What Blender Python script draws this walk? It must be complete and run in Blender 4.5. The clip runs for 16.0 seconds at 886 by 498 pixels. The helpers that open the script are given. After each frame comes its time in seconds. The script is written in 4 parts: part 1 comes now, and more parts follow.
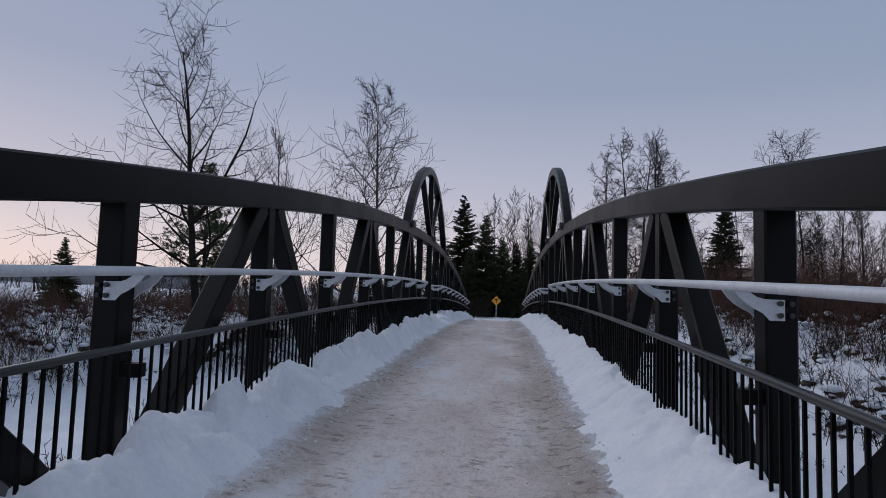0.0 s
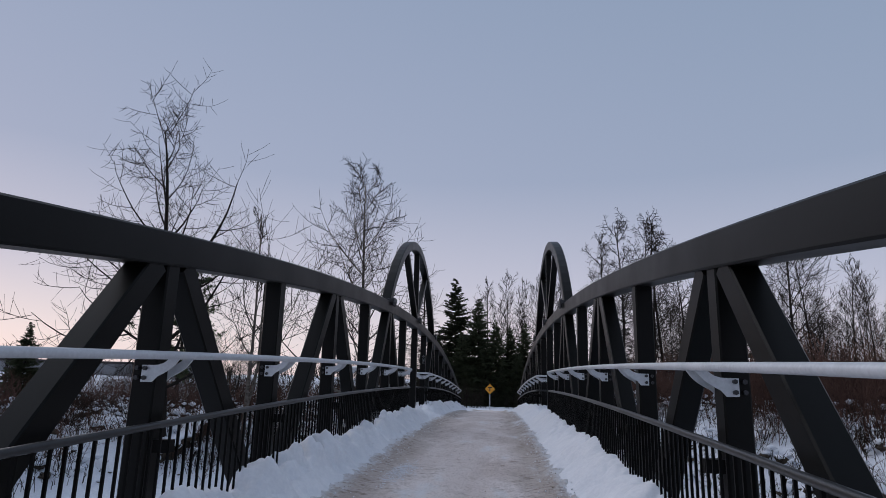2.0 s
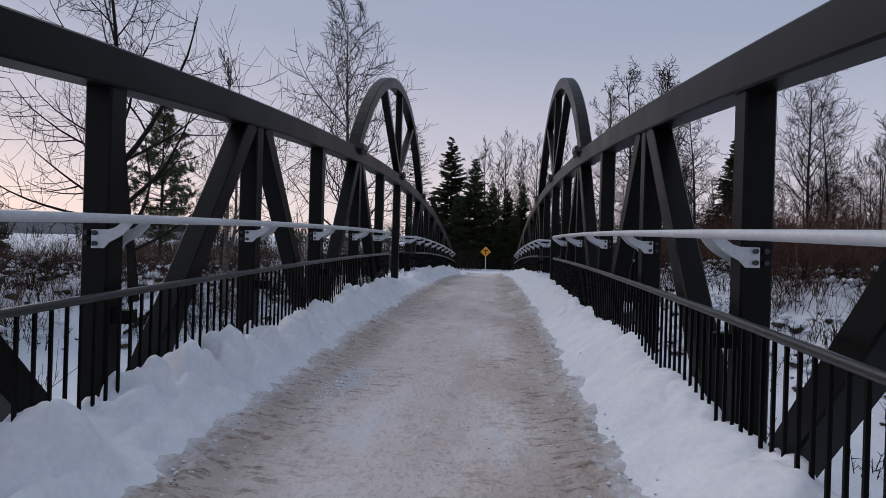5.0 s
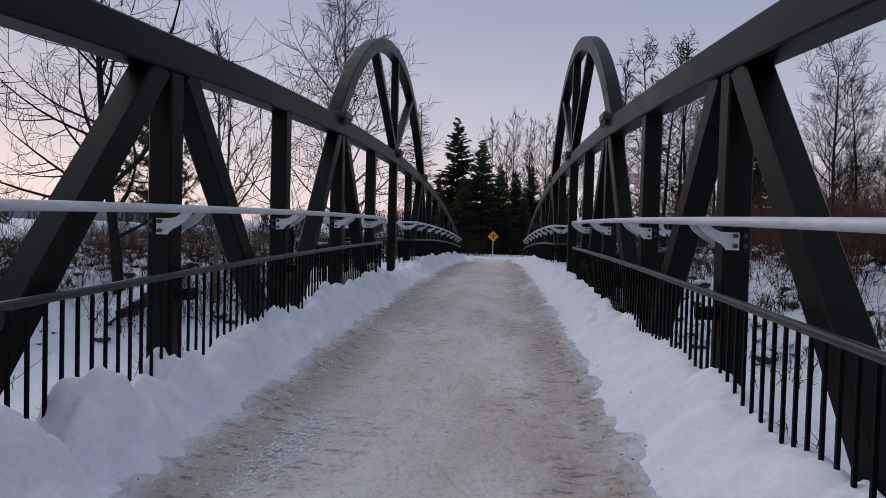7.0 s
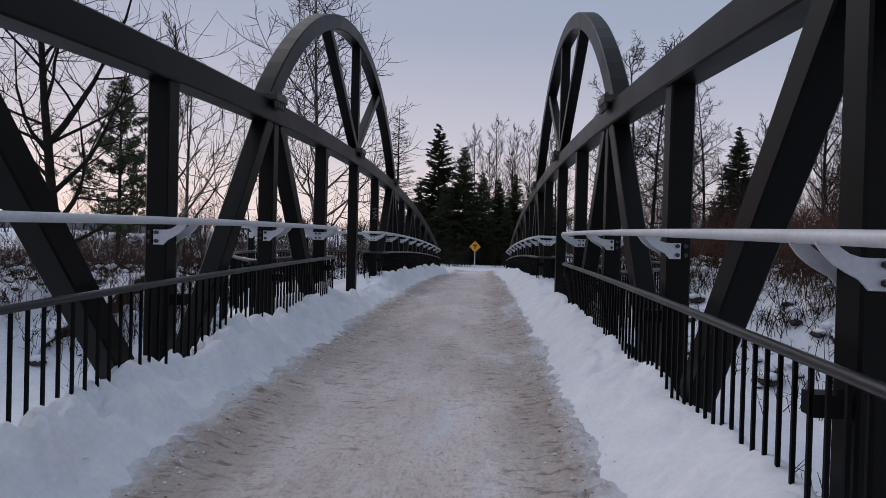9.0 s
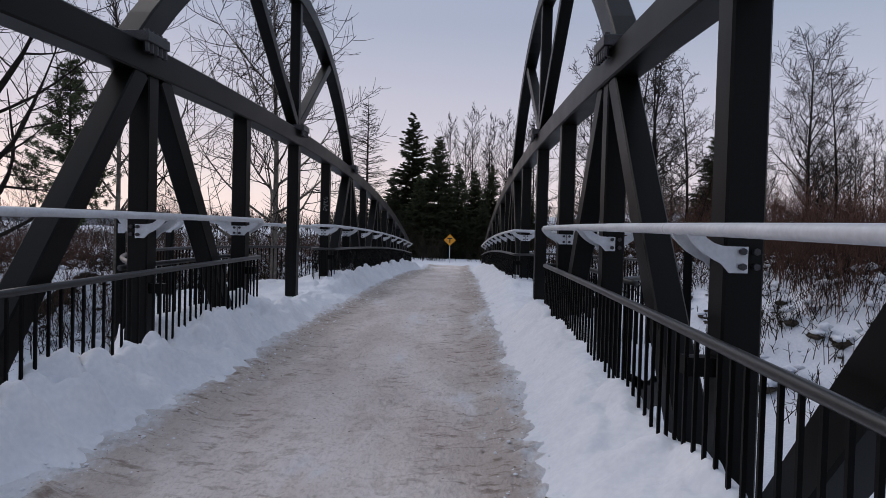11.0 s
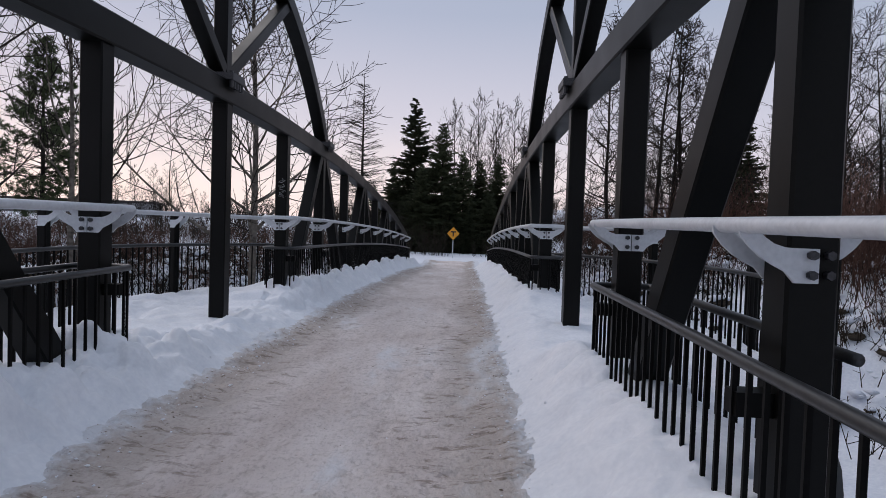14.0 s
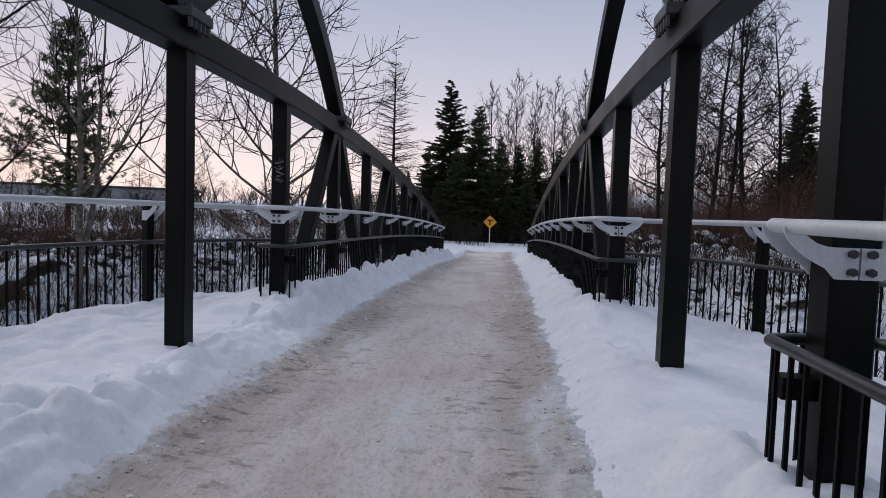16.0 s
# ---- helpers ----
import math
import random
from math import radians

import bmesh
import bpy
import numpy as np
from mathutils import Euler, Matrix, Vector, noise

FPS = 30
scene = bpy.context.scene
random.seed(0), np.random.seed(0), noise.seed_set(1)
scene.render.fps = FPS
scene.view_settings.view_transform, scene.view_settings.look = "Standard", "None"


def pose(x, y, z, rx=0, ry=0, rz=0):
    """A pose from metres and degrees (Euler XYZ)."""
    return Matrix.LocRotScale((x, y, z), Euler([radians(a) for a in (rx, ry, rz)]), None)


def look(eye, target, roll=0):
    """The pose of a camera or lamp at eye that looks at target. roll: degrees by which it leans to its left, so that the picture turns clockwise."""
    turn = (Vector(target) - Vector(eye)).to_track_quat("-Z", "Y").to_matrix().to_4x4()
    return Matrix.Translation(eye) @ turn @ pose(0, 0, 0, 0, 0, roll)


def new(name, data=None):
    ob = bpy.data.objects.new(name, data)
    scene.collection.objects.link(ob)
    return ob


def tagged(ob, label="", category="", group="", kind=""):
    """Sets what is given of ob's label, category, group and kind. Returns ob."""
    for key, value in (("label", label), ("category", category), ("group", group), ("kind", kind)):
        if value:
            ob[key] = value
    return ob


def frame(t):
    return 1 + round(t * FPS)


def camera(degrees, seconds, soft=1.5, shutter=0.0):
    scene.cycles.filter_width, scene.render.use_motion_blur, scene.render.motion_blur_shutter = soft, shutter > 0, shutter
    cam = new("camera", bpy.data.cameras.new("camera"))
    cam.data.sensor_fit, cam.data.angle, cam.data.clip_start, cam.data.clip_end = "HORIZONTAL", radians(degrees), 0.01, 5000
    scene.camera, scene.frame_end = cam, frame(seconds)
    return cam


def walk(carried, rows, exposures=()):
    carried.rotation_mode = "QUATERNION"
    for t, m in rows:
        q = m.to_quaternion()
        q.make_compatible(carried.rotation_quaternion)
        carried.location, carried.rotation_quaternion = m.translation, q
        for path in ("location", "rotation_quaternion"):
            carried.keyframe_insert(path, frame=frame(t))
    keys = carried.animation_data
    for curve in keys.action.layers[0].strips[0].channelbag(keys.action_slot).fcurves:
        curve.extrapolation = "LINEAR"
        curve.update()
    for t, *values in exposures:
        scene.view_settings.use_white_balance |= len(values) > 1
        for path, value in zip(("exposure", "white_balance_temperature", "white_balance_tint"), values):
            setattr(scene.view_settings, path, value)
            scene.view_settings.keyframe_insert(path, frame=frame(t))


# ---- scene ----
cam = camera(71.07, 16.0, 0.4)
# seconds, eye, target, roll; y runs along the bridge, its middle at y = 0, the deck's top there at z = 0
ROWS = [
    (0.0, (0.479, -21.468, 1.014), (0.089, -17.500, 1.338), 1.73),
    (0.5, (0.454, -20.956, 1.022), (0.069, -17.012, 1.569), 1.64),
    (1.0, (0.447, -20.469, 1.053), (0.074, -16.570, 1.862), 1.60),
    (1.5, (0.444, -20.020, 1.061), (0.078, -16.131, 1.920), 1.64),
    (2.0, (0.495, -19.583, 1.065), (0.144, -15.695, 1.936), 1.49),
    (2.5, (0.527, -19.131, 1.112), (0.180, -15.346, 2.356), 1.67),
    (3.0, (0.568, -18.686, 1.108), (0.248, -14.874, 2.278), 1.43),
    (3.5, (0.616, -18.164, 1.141), (0.303, -14.195, 1.528), 1.42),
    (4.0, (0.587, -17.583, 1.178), (0.274, -13.597, 1.291), 1.66),
    (6.5, (0.466, -15.067, 1.240), (0.122, -11.083, 1.124), 1.52),
    (7.0, (0.471, -14.577, 1.285), (0.106, -10.595, 1.176), 1.54),
    (7.5, (0.524, -14.055, 1.301), (0.171, -10.072, 1.200), 1.60),
    (8.0, (0.516, -13.544, 1.305), (0.170, -9.560, 1.221), 1.58),
    (8.5, (0.541, -13.040, 1.341), (0.211, -9.054, 1.266), 1.65),
    (9.0, (0.594, -12.531, 1.354), (0.331, -8.539, 1.307), 1.56),
    (11.5, (0.826, -9.997, 1.414), (0.720, -6.000, 1.312), 1.65),
    (12.0, (0.852, -9.483, 1.405), (0.764, -5.486, 1.295), 1.75),
    (12.5, (0.901, -8.971, 1.415), (0.838, -4.974, 1.292), 1.89),
    (13.0, (0.923, -8.458, 1.448), (0.871, -4.460, 1.320), 1.83),
    (13.5, (0.897, -7.902, 1.474), (0.787, -3.905, 1.344), 1.87),
    (14.0, (0.883, -7.335, 1.465), (0.730, -3.340, 1.324), 1.89),
    (14.5, (0.834, -6.793, 1.463), (0.599, -2.802, 1.315), 1.89),
    (15.0, (0.789, -6.244, 1.473), (0.491, -2.259, 1.306), 1.82),
    (15.5, (0.772, -5.699, 1.494), (0.439, -1.718, 1.293), 1.72),
    (16.0, (0.736, -5.173, 1.537), (0.360, -1.197, 1.305), 1.95),
]
EXPOSURES = [(0.0, -0.25, 6150, 9), (2.5, -0.1, 6220, 9), (3.5, -0.2, 6320, 9.5), (4.0, -0.08, 6400, 10), (9.0, -0.05, 6500, 10), (11.5, 0.1, 6550, 10), (13.0, 0.20, 6620, 10), (16.0, 0.14, 6560, 10)]
walk(cam, [(t, look(eye, target, roll)) for t, eye, target, roll in ROWS], EXPOSURES)
B = -0.00128          # camber of the deck


SKEW = 0.05           # the left side stands this much further on, the right side as much back


def camber(y):
    """Height of the deck's top; beyond the ends the path runs level."""
    return B * min(abs(y), 23.5) ** 2


# ---- world and light ----
world = bpy.data.worlds.new("dusk_sky")
scene.world = world
world.use_nodes = True
wn = world.node_tree.nodes
wl = world.node_tree.links
wn.clear()
w_out = wn.new("ShaderNodeOutputWorld")
w_bg = wn.new("ShaderNodeBackground")
w_tc = wn.new("ShaderNodeTexCoord")
w_sep = wn.new("ShaderNodeSeparateXYZ")
w_sky = wn.new("ShaderNodeTexSky")
w_sky.sky_type, w_sky.sun_disc = "NISHITA", False
w_sky.sun_elevation, w_sky.sun_rotation = radians(1.0), radians(-62)
w_mix = wn.new("ShaderNodeMix")
w_mix.data_type, w_mix.blend_type = "RGBA", "ADD"
w_mix.inputs[0].default_value = 0.03


def sky_ramp(stops):
    r = wn.new("ShaderNodeValToRGB")
    el = r.color_ramp.elements
    el[0].position, el[0].color = stops[0][0], (*stops[0][1], 1)
    el[1].position, el[1].color = stops[-1][0], (*stops[-1][1], 1)
    for at, col in stops[1:-1]:
        el.new(at).color = (*col, 1)
    return r


# the afterglow's side and the side away from it, from the horizon up
w_warm = sky_ramp(((0.0, (0.94, 0.77, 0.74)), (0.06, (0.86, 0.74, 0.75)), (0.16, (0.60, 0.565, 0.66)), (0.32, (0.39, 0.42, 0.55)), (0.6, (0.33, 0.38, 0.51)), (1.0, (0.50, 0.55, 0.68))))
w_cool = sky_ramp(((0.0, (0.70, 0.63, 0.68)), (0.06, (0.65, 0.61, 0.69)), (0.16, (0.50, 0.51, 0.63)), (0.32, (0.33, 0.385, 0.51)), (0.6, (0.27, 0.34, 0.465)), (1.0, (0.50, 0.55, 0.68))))
w_dot = wn.new("ShaderNodeVectorMath")
w_dot.operation = "DOT_PRODUCT"
w_dot.inputs[1].default_value = (-0.87, 0.49, 0.0)
w_side = wn.new("ShaderNodeMapRange")
w_side.inputs[1].default_value, w_side.inputs[2].default_value = -0.2, 0.9
w_two = wn.new("ShaderNodeMix")
w_two.data_type = "RGBA"
wl.new(w_tc.outputs["Generated"], w_dot.inputs[0])
wl.new(w_dot.outputs["Value"], w_side.inputs[0])
wl.new(w_side.outputs[0], w_two.inputs[0])
wl.new(w_tc.outputs["Generated"], w_sep.inputs[0])
wl.new(w_sep.outputs["Z"], w_warm.inputs[0])
wl.new(w_sep.outputs["Z"], w_cool.inputs[0])
wl.new(w_cool.outputs[0], w_two.inputs[6])
wl.new(w_warm.outputs[0], w_two.inputs[7])
wl.new(w_two.outputs[2], w_mix.inputs[6])
wl.new(w_sky.outputs[0], w_mix.inputs[7])
wl.new(w_mix.outputs[2], w_bg.inputs[0])
w_bg.inputs[1].default_value = 1.0
wl.new(w_bg.outputs[0], w_out.inputs[0])
sun_data = bpy.data.lights.new("sun", "SUN")
sun_data.energy, sun_data.angle, sun_data.color = 0.95, radians(50), (1.0, 0.92, 0.89)
sun_lamp = new("sun", sun_data)
sun_lamp.matrix_world = look((-46, 34, 46), (0, 0, 0))


# ---- materials ----
def nodes_of(name):
    m = bpy.data.materials.new(name)
    m.use_nodes = True
    nt = m.node_tree
    return m, nt, nt.nodes["Principled BSDF"]


def surface(name, c1, c2, rough=0.6, metal=0.0, scale=3.0, fine=40.0, bump=0.2, dist=0.01, spec=0.5, patch=None, vary=0.0):
    """Two colours mixed by coarse and fine noise, with fine relief; patch: a third colour in broad stains; vary: per object."""
    m, nt, bs = nodes_of(name)
    N, L = nt.nodes, nt.links
    tc = N.new("ShaderNodeTexCoord")
    big, small = N.new("ShaderNodeTexNoise"), N.new("ShaderNodeTexNoise")
    for n, s, d in ((big, scale, 5), (small, fine, 3)):
        n.inputs["Scale"].default_value, n.inputs["Detail"].default_value = s, d
        L.new(tc.outputs["Object"], n.inputs["Vector"])
    add = N.new("ShaderNodeMath")
    add.operation = "MULTIPLY_ADD"
    add.inputs[1].default_value = 0.45
    L.new(small.outputs[0], add.inputs[0])
    mul = N.new("ShaderNodeMath")
    mul.operation = "MULTIPLY"
    mul.inputs[1].default_value = 0.55
    L.new(big.outputs[0], mul.inputs[0])
    L.new(mul.outputs[0], add.inputs[2])
    ramp = N.new("ShaderNodeValToRGB")
    ramp.color_ramp.elements[0].position, ramp.color_ramp.elements[0].color = 0.36, (*c1, 1)
    ramp.color_ramp.elements[1].position, ramp.color_ramp.elements[1].color = 0.64, (*c2, 1)
    L.new(add.outputs[0], ramp.inputs[0])
    out = ramp.outputs[0]
    if patch:
        st = N.new("ShaderNodeTexNoise")
        st.inputs["Scale"].default_value, st.inputs["Detail"].default_value = patch[1], 6
        L.new(tc.outputs["Object"], st.inputs["Vector"])
        pr = N.new("ShaderNodeValToRGB")
        pr.color_ramp.elements[0].position, pr.color_ramp.elements[1].position = patch[2], patch[2] + 0.14
        L.new(st.outputs[0], pr.inputs[0])
        mx = N.new("ShaderNodeMix")
        mx.data_type = "RGBA"
        L.new(pr.outputs[0], mx.inputs[0])
        L.new(out, mx.inputs[6])
        mx.inputs[7].default_value = (*patch[0], 1)
        out = mx.outputs[2]
    if vary:
        oi, hs = N.new("ShaderNodeObjectInfo"), N.new("ShaderNodeHueSaturation")
        mr = N.new("ShaderNodeMapRange")
        mr.inputs[3].default_value, mr.inputs[4].default_value = 1 - vary, 1 + vary
        L.new(oi.outputs["Random"], mr.inputs[0])
        L.new(mr.outputs[0], hs.inputs["Value"])
        L.new(out, hs.inputs["Color"])
        out = hs.outputs[0]
    L.new(out, bs.inputs["Base Color"])
    rr = N.new("ShaderNodeMapRange")
    rr.inputs[3].default_value, rr.inputs[4].default_value = max(rough - 0.12, 0.05), min(rough + 0.12, 1)
    L.new(big.outputs[0], rr.inputs[0])
    L.new(rr.outputs[0], bs.inputs["Roughness"])
    bs.inputs["Metallic"].default_value = metal
    bs.inputs["Specular IOR Level"].default_value = spec
    if bump:
        bp = N.new("ShaderNodeBump")
        bp.inputs["Strength"].default_value, bp.inputs["Distance"].default_value = bump, dist
        L.new(add.outputs[0], bp.inputs["Height"])
        L.new(bp.outputs[0], bs.inputs["Normal"])
    return m


STEEL = surface("charcoal_painted_steel", (0.0023, 0.0025, 0.0023), (0.0040, 0.0042, 0.0039), 0.40, 0, 1.3, 60, 0.05, 0.002, 0.13, ((0.006, 0.0058, 0.0055), 0.7, 0.6))
PICKET = surface("black_painted_steel", (0.0024, 0.0024, 0.0024), (0.0042, 0.0042, 0.004), 0.5, 0, 2, 50, 0.05, 0.002, 0.08)
TUBE = surface("black_tube_paint", (0.010, 0.0105, 0.011), (0.020, 0.0205, 0.022), 0.38, 0, 2, 60, 0.08, 0.002, 0.5)
GALV = surface("pale_galvanised_steel", (0.50, 0.52, 0.55), (0.62, 0.64, 0.67), 0.5, 0.15, 4, 45, 0.05, 0.002, 0.5)
BOLT = surface("dark_bolt_steel", (0.022, 0.022, 0.024), (0.055, 0.055, 0.06), 0.45, 0.5, 8, 80, 0.1, 0.002)
SNOW = surface("fresh_shovelled_snow", (0.70, 0.72, 0.765), (0.82, 0.83, 0.86), 0.7, 0, 3, 26, 0.35, 0.03, 0.3)
FIELD = surface("untouched_snow", (0.62, 0.65, 0.72), (0.78, 0.80, 0.84), 0.75, 0, 0.6, 12, 0.4, 0.05, 0.3)
CONC = surface("deck_concrete", (0.25, 0.25, 0.24), (0.34, 0.33, 0.32), 0.85, 0, 2, 30, 0.3, 0.01)
BARK = surface("grey_brown_bark", (0.012, 0.0105, 0.009), (0.032, 0.027, 0.023), 0.9, 0, 3, 25, 0.5, 0.02, 0.1, None, 0.2)
PALE = surface("pale_poplar_bark", (0.05, 0.042, 0.035), (0.19, 0.165, 0.14), 0.85, 0, 2, 9, 0.5, 0.02, 0.1)
TWIG = surface("red_brown_twigs", (0.045, 0.025, 0.020), (0.135, 0.078, 0.060), 0.9, 0, 0.35, 5, 0, 0, 0.1, None, 0.35)
BRUSH = surface("dark_brush", (0.012, 0.010, 0.008), (0.040, 0.031, 0.023), 0.9, 0, 0.3, 5, 0, 0, 0.1)
NEEDLE = surface("dark_spruce_needles", (0.034, 0.043, 0.024), (0.085, 0.095, 0.055), 0.85, 0, 1.2, 9, 0, 0, 0.12, None, 0.25)
PINEN = surface("pine_needles", (0.036, 0.050, 0.024), (0.092, 0.112, 0.056), 0.85, 0, 1.2, 9, 0, 0, 0.12)
YELLOW = surface("yellow_sign_sheeting", (0.66, 0.27, 0.008), (0.74, 0.32, 0.014), 0.4, 0, 3, 60, 0.02, 0.001)
BLACK = surface("black_sign_ink", (0.012, 0.012, 0.012), (0.02, 0.02, 0.02), 0.5, 0, 4, 60, 0, 0)
CLAD = surface("grey_cladding", (0.20, 0.20, 0.21), (0.27, 0.27, 0.28), 0.7, 0, 0.3, 4, 0.1, 0.01)
HAZE = surface("far_woods", (0.05, 0.045, 0.045), (0.09, 0.08, 0.08), 0.95, 0, 0.2, 2, 0, 0, 0.1)


def packed_snow():
    """Trodden snow: sandy grey-brown, lengthwise wear, pale snowy patches, dirt along the margins, dents' shade in the
    colour.
    """
    m, nt, bs = nodes_of("packed_dirty_snow")
    N, L = nt.nodes, nt.links
    tc = N.new("ShaderNodeTexCoord")

    def noise_tex(scale, stretch=(1, 1, 1), detail=6):
        mp = N.new("ShaderNodeMapping")
        mp.inputs["Scale"].default_value = stretch
        n = N.new("ShaderNodeTexNoise")
        n.inputs["Scale"].default_value, n.inputs["Detail"].default_value, n.inputs["Roughness"].default_value = scale, detail, 0.62
        L.new(tc.outputs["Object"], mp.inputs[0])
        L.new(mp.outputs[0], n.inputs["Vector"])
        return n.outputs[0]

    def ramp(src, stops):
        r = N.new("ShaderNodeValToRGB")
        el = r.color_ramp.elements
        el[0].position, el[0].color = stops[0][0], (*stops[0][1], 1)
        el[1].position, el[1].color = stops[-1][0], (*stops[-1][1], 1)
        for at, col in stops[1:-1]:
            el.new(at).color = (*col, 1)
        L.new(src, r.inputs[0])
        return r.outputs[0]

    def mixed(fac, a, b):
        x = N.new("ShaderNodeMix")
        x.data_type = "RGBA"
        L.new(fac, x.inputs[0])
        for src, slot in ((a, 6), (b, 7)):
            if isinstance(src, tuple):
                x.inputs[slot].default_value = (*src, 1)
            else:
                L.new(src, x.inputs[slot])
        return x.outputs[2]

    def calc(op, a, b):
        x = N.new("ShaderNodeMath")
        x.operation = op
        for i, v in enumerate((a, b)):
            if isinstance(v, (int, float)):
                x.inputs[i].default_value = v
            else:
                L.new(v, x.inputs[i])
        return x.outputs[0]

    base = ramp(noise_tex(1.1, (1, 0.45, 1)), ((0.3, (0.55, 0.465, 0.43)), (0.5, (0.70, 0.622, 0.592)), (0.72, (0.80, 0.735, 0.715))))
    grain = ramp(noise_tex(34, (1, 0.7, 1), 4), ((0.30, (0.42, 0.38, 0.34)), (0.5, (1, 1, 1)), (0.8, (1.0, 1.0, 1.0))))
    mul = N.new("ShaderNodeMix")
    mul.data_type, mul.blend_type = "RGBA", "MULTIPLY"
    mul.inputs[0].default_value = 0.45
    L.new(base, mul.inputs[6])
    L.new(grain, mul.inputs[7])
    col = mul.outputs[2]
    blot = ramp(noise_tex(9, (1, 0.55, 1), 6), ((0.30, (0.62, 0.57, 0.52)), (0.46, (1, 1, 1)), (0.7, (1.0, 1.0, 1.0))))
    mul2 = N.new("ShaderNodeMix")
    mul2.data_type, mul2.blend_type = "RGBA", "MULTIPLY"
    mul2.inputs[0].default_value = 0.5
    L.new(col, mul2.inputs[6])
    L.new(blot, mul2.inputs[7])
    col = mul2.outputs[2]
    sep = N.new("ShaderNodeSeparateXYZ")
    L.new(tc.outputs["Object"], sep.inputs[0])
    off = calc("ABSOLUTE", sep.outputs[0], 0)
    margin = calc("ADD", off, calc("MULTIPLY", noise_tex(1.8, (1, 0.6, 1)), 0.9))
    dirt = ramp(margin, ((1.30, (0, 0, 0)), (1.62, (0.6, 0.6, 0.6)), (1.85, (0.45, 0.45, 0.45))))
    dirt_node = dirt.node
    scale = calc("MULTIPLY", margin, 0.5)
    L.new(scale, dirt_node.inputs[0])
    for e, at in zip(dirt_node.color_ramp.elements, (0.55, 0.70, 0.92)):
        e.position = at
    col = mixed(dirt, col, (0.32, 0.27, 0.225))
    # shade of short crosswise dents, put into the colour in patches towards the margins
    cross = ramp(noise_tex(6, (1.0, 2.6, 1), 5), ((0.36, (0.42, 0.37, 0.32)), (0.47, (1, 1, 1)), (0.8, (1, 1, 1))))
    dented = ramp(calc("ADD", calc("MULTIPLY", off, 0.28), noise_tex(1.3, (1.4, 0.6, 1), 4)), ((0.55, (0, 0, 0)), (0.75, (0.8, 0.8, 0.8))))
    mul3 = N.new("ShaderNodeMix")
    mul3.data_type, mul3.blend_type = "RGBA", "MULTIPLY"
    L.new(dented, mul3.inputs[0])
    L.new(col, mul3.inputs[6])
    L.new(cross, mul3.inputs[7])
    col = mul3.outputs[2]
    snowy = ramp(noise_tex(0.8, (1.6, 0.6, 1), 8), ((0.58, (0, 0, 0)), (0.68, (0.75, 0.75, 0.75))))
    col = mixed(snowy, col, (0.74, 0.745, 0.77))
    rim = calc("ADD", off, calc("ADD", calc("MULTIPLY", noise_tex(3.5, (1, 0.7, 1), 8), 0.45), calc("MULTIPLY", noise_tex(16, (1, 0.8, 1), 6), 0.42)))
    fade = ramp(calc("MULTIPLY", rim, 0.5), ((0.79, (0, 0, 0)), (0.90, (0.9, 0.9, 0.9))))
    col = mixed(fade, col, (0.72, 0.74, 0.78))
    specks = ramp(noise_tex(60, (1, 1, 1), 2), ((0.19, (0.7, 0.7, 0.7)), (0.25, (0, 0, 0))))
    col = mixed(specks, col, (0.16, 0.13, 0.10))
    L.new(col, bs.inputs["Base Color"])
    bs.inputs["Roughness"].default_value = 0.72
    bs.inputs["Specular IOR Level"].default_value = 0.35
    hsum = calc("ADD", calc("MULTIPLY", noise_tex(7, (1, 0.6, 1), 6), 1.0), calc("MULTIPLY", noise_tex(30, (1, 0.8, 1), 4), 0.45))
    bp = N.new("ShaderNodeBump")
    bp.inputs["Strength"].default_value, bp.inputs["Distance"].default_value = 1.0, 0.05
    L.new(hsum, bp.inputs["Height"])
    L.new(bp.outputs[0], bs.inputs["Normal"])
    return m


PACKED = packed_snow()
GRIT = surface("brown_grit", (0.10, 0.075, 0.055), (0.30, 0.24, 0.19), 0.9, 0, 6, 60, 0.2, 0.004, 0.2)


# ---- mesh helpers ----
def mesh_of(name, verts, faces, mat, smooth=False):
    me = bpy.data.meshes.new(name)
    me.from_pydata(verts, [], faces)
    me.materials.append(mat)
    if smooth:
        me.polygons.foreach_set("use_smooth", [True] * len(me.polygons))
    me.update()
    return me


def part(name, bm, material, parent, label=""):
    """Links a bmesh, or a mesh that is shared, as one object under parent."""
    if isinstance(bm, bmesh.types.BMesh):
        me = bpy.data.meshes.new(name)
        bm.to_mesh(me)
        bm.free()
        me.materials.append(material)
    else:
        me = bm
    ob = new(name, me)
    ob.parent = parent
    return tagged(ob, label)


def thing(name, label, category, group="", at=(0, 0, 0), turn=0.0):
    e = new(name)
    e.matrix_world = pose(*at, 0, 0, turn)
    e.empty_display_size = 0.2
    return tagged(e, label, category, group)


def box_bm(x0, x1, y0, y1, z0, z1, bevel=0.0, bm=None):
    own = bm is None
    bm = bm or bmesh.new()
    vs = bmesh.ops.create_cube(bm, size=1)["verts"]
    for v in vs:
        v.co = Vector(((x0 + x1) / 2 + v.co.x * (x1 - x0), (y0 + y1) / 2 + v.co.y * (y1 - y0), (z0 + z1) / 2 + v.co.z * (z1 - z0)))
    if bevel and own:
        bmesh.ops.bevel(bm, geom=bm.edges[:], offset=bevel, segments=2, affect="EDGES", profile=0.5)
    return bm


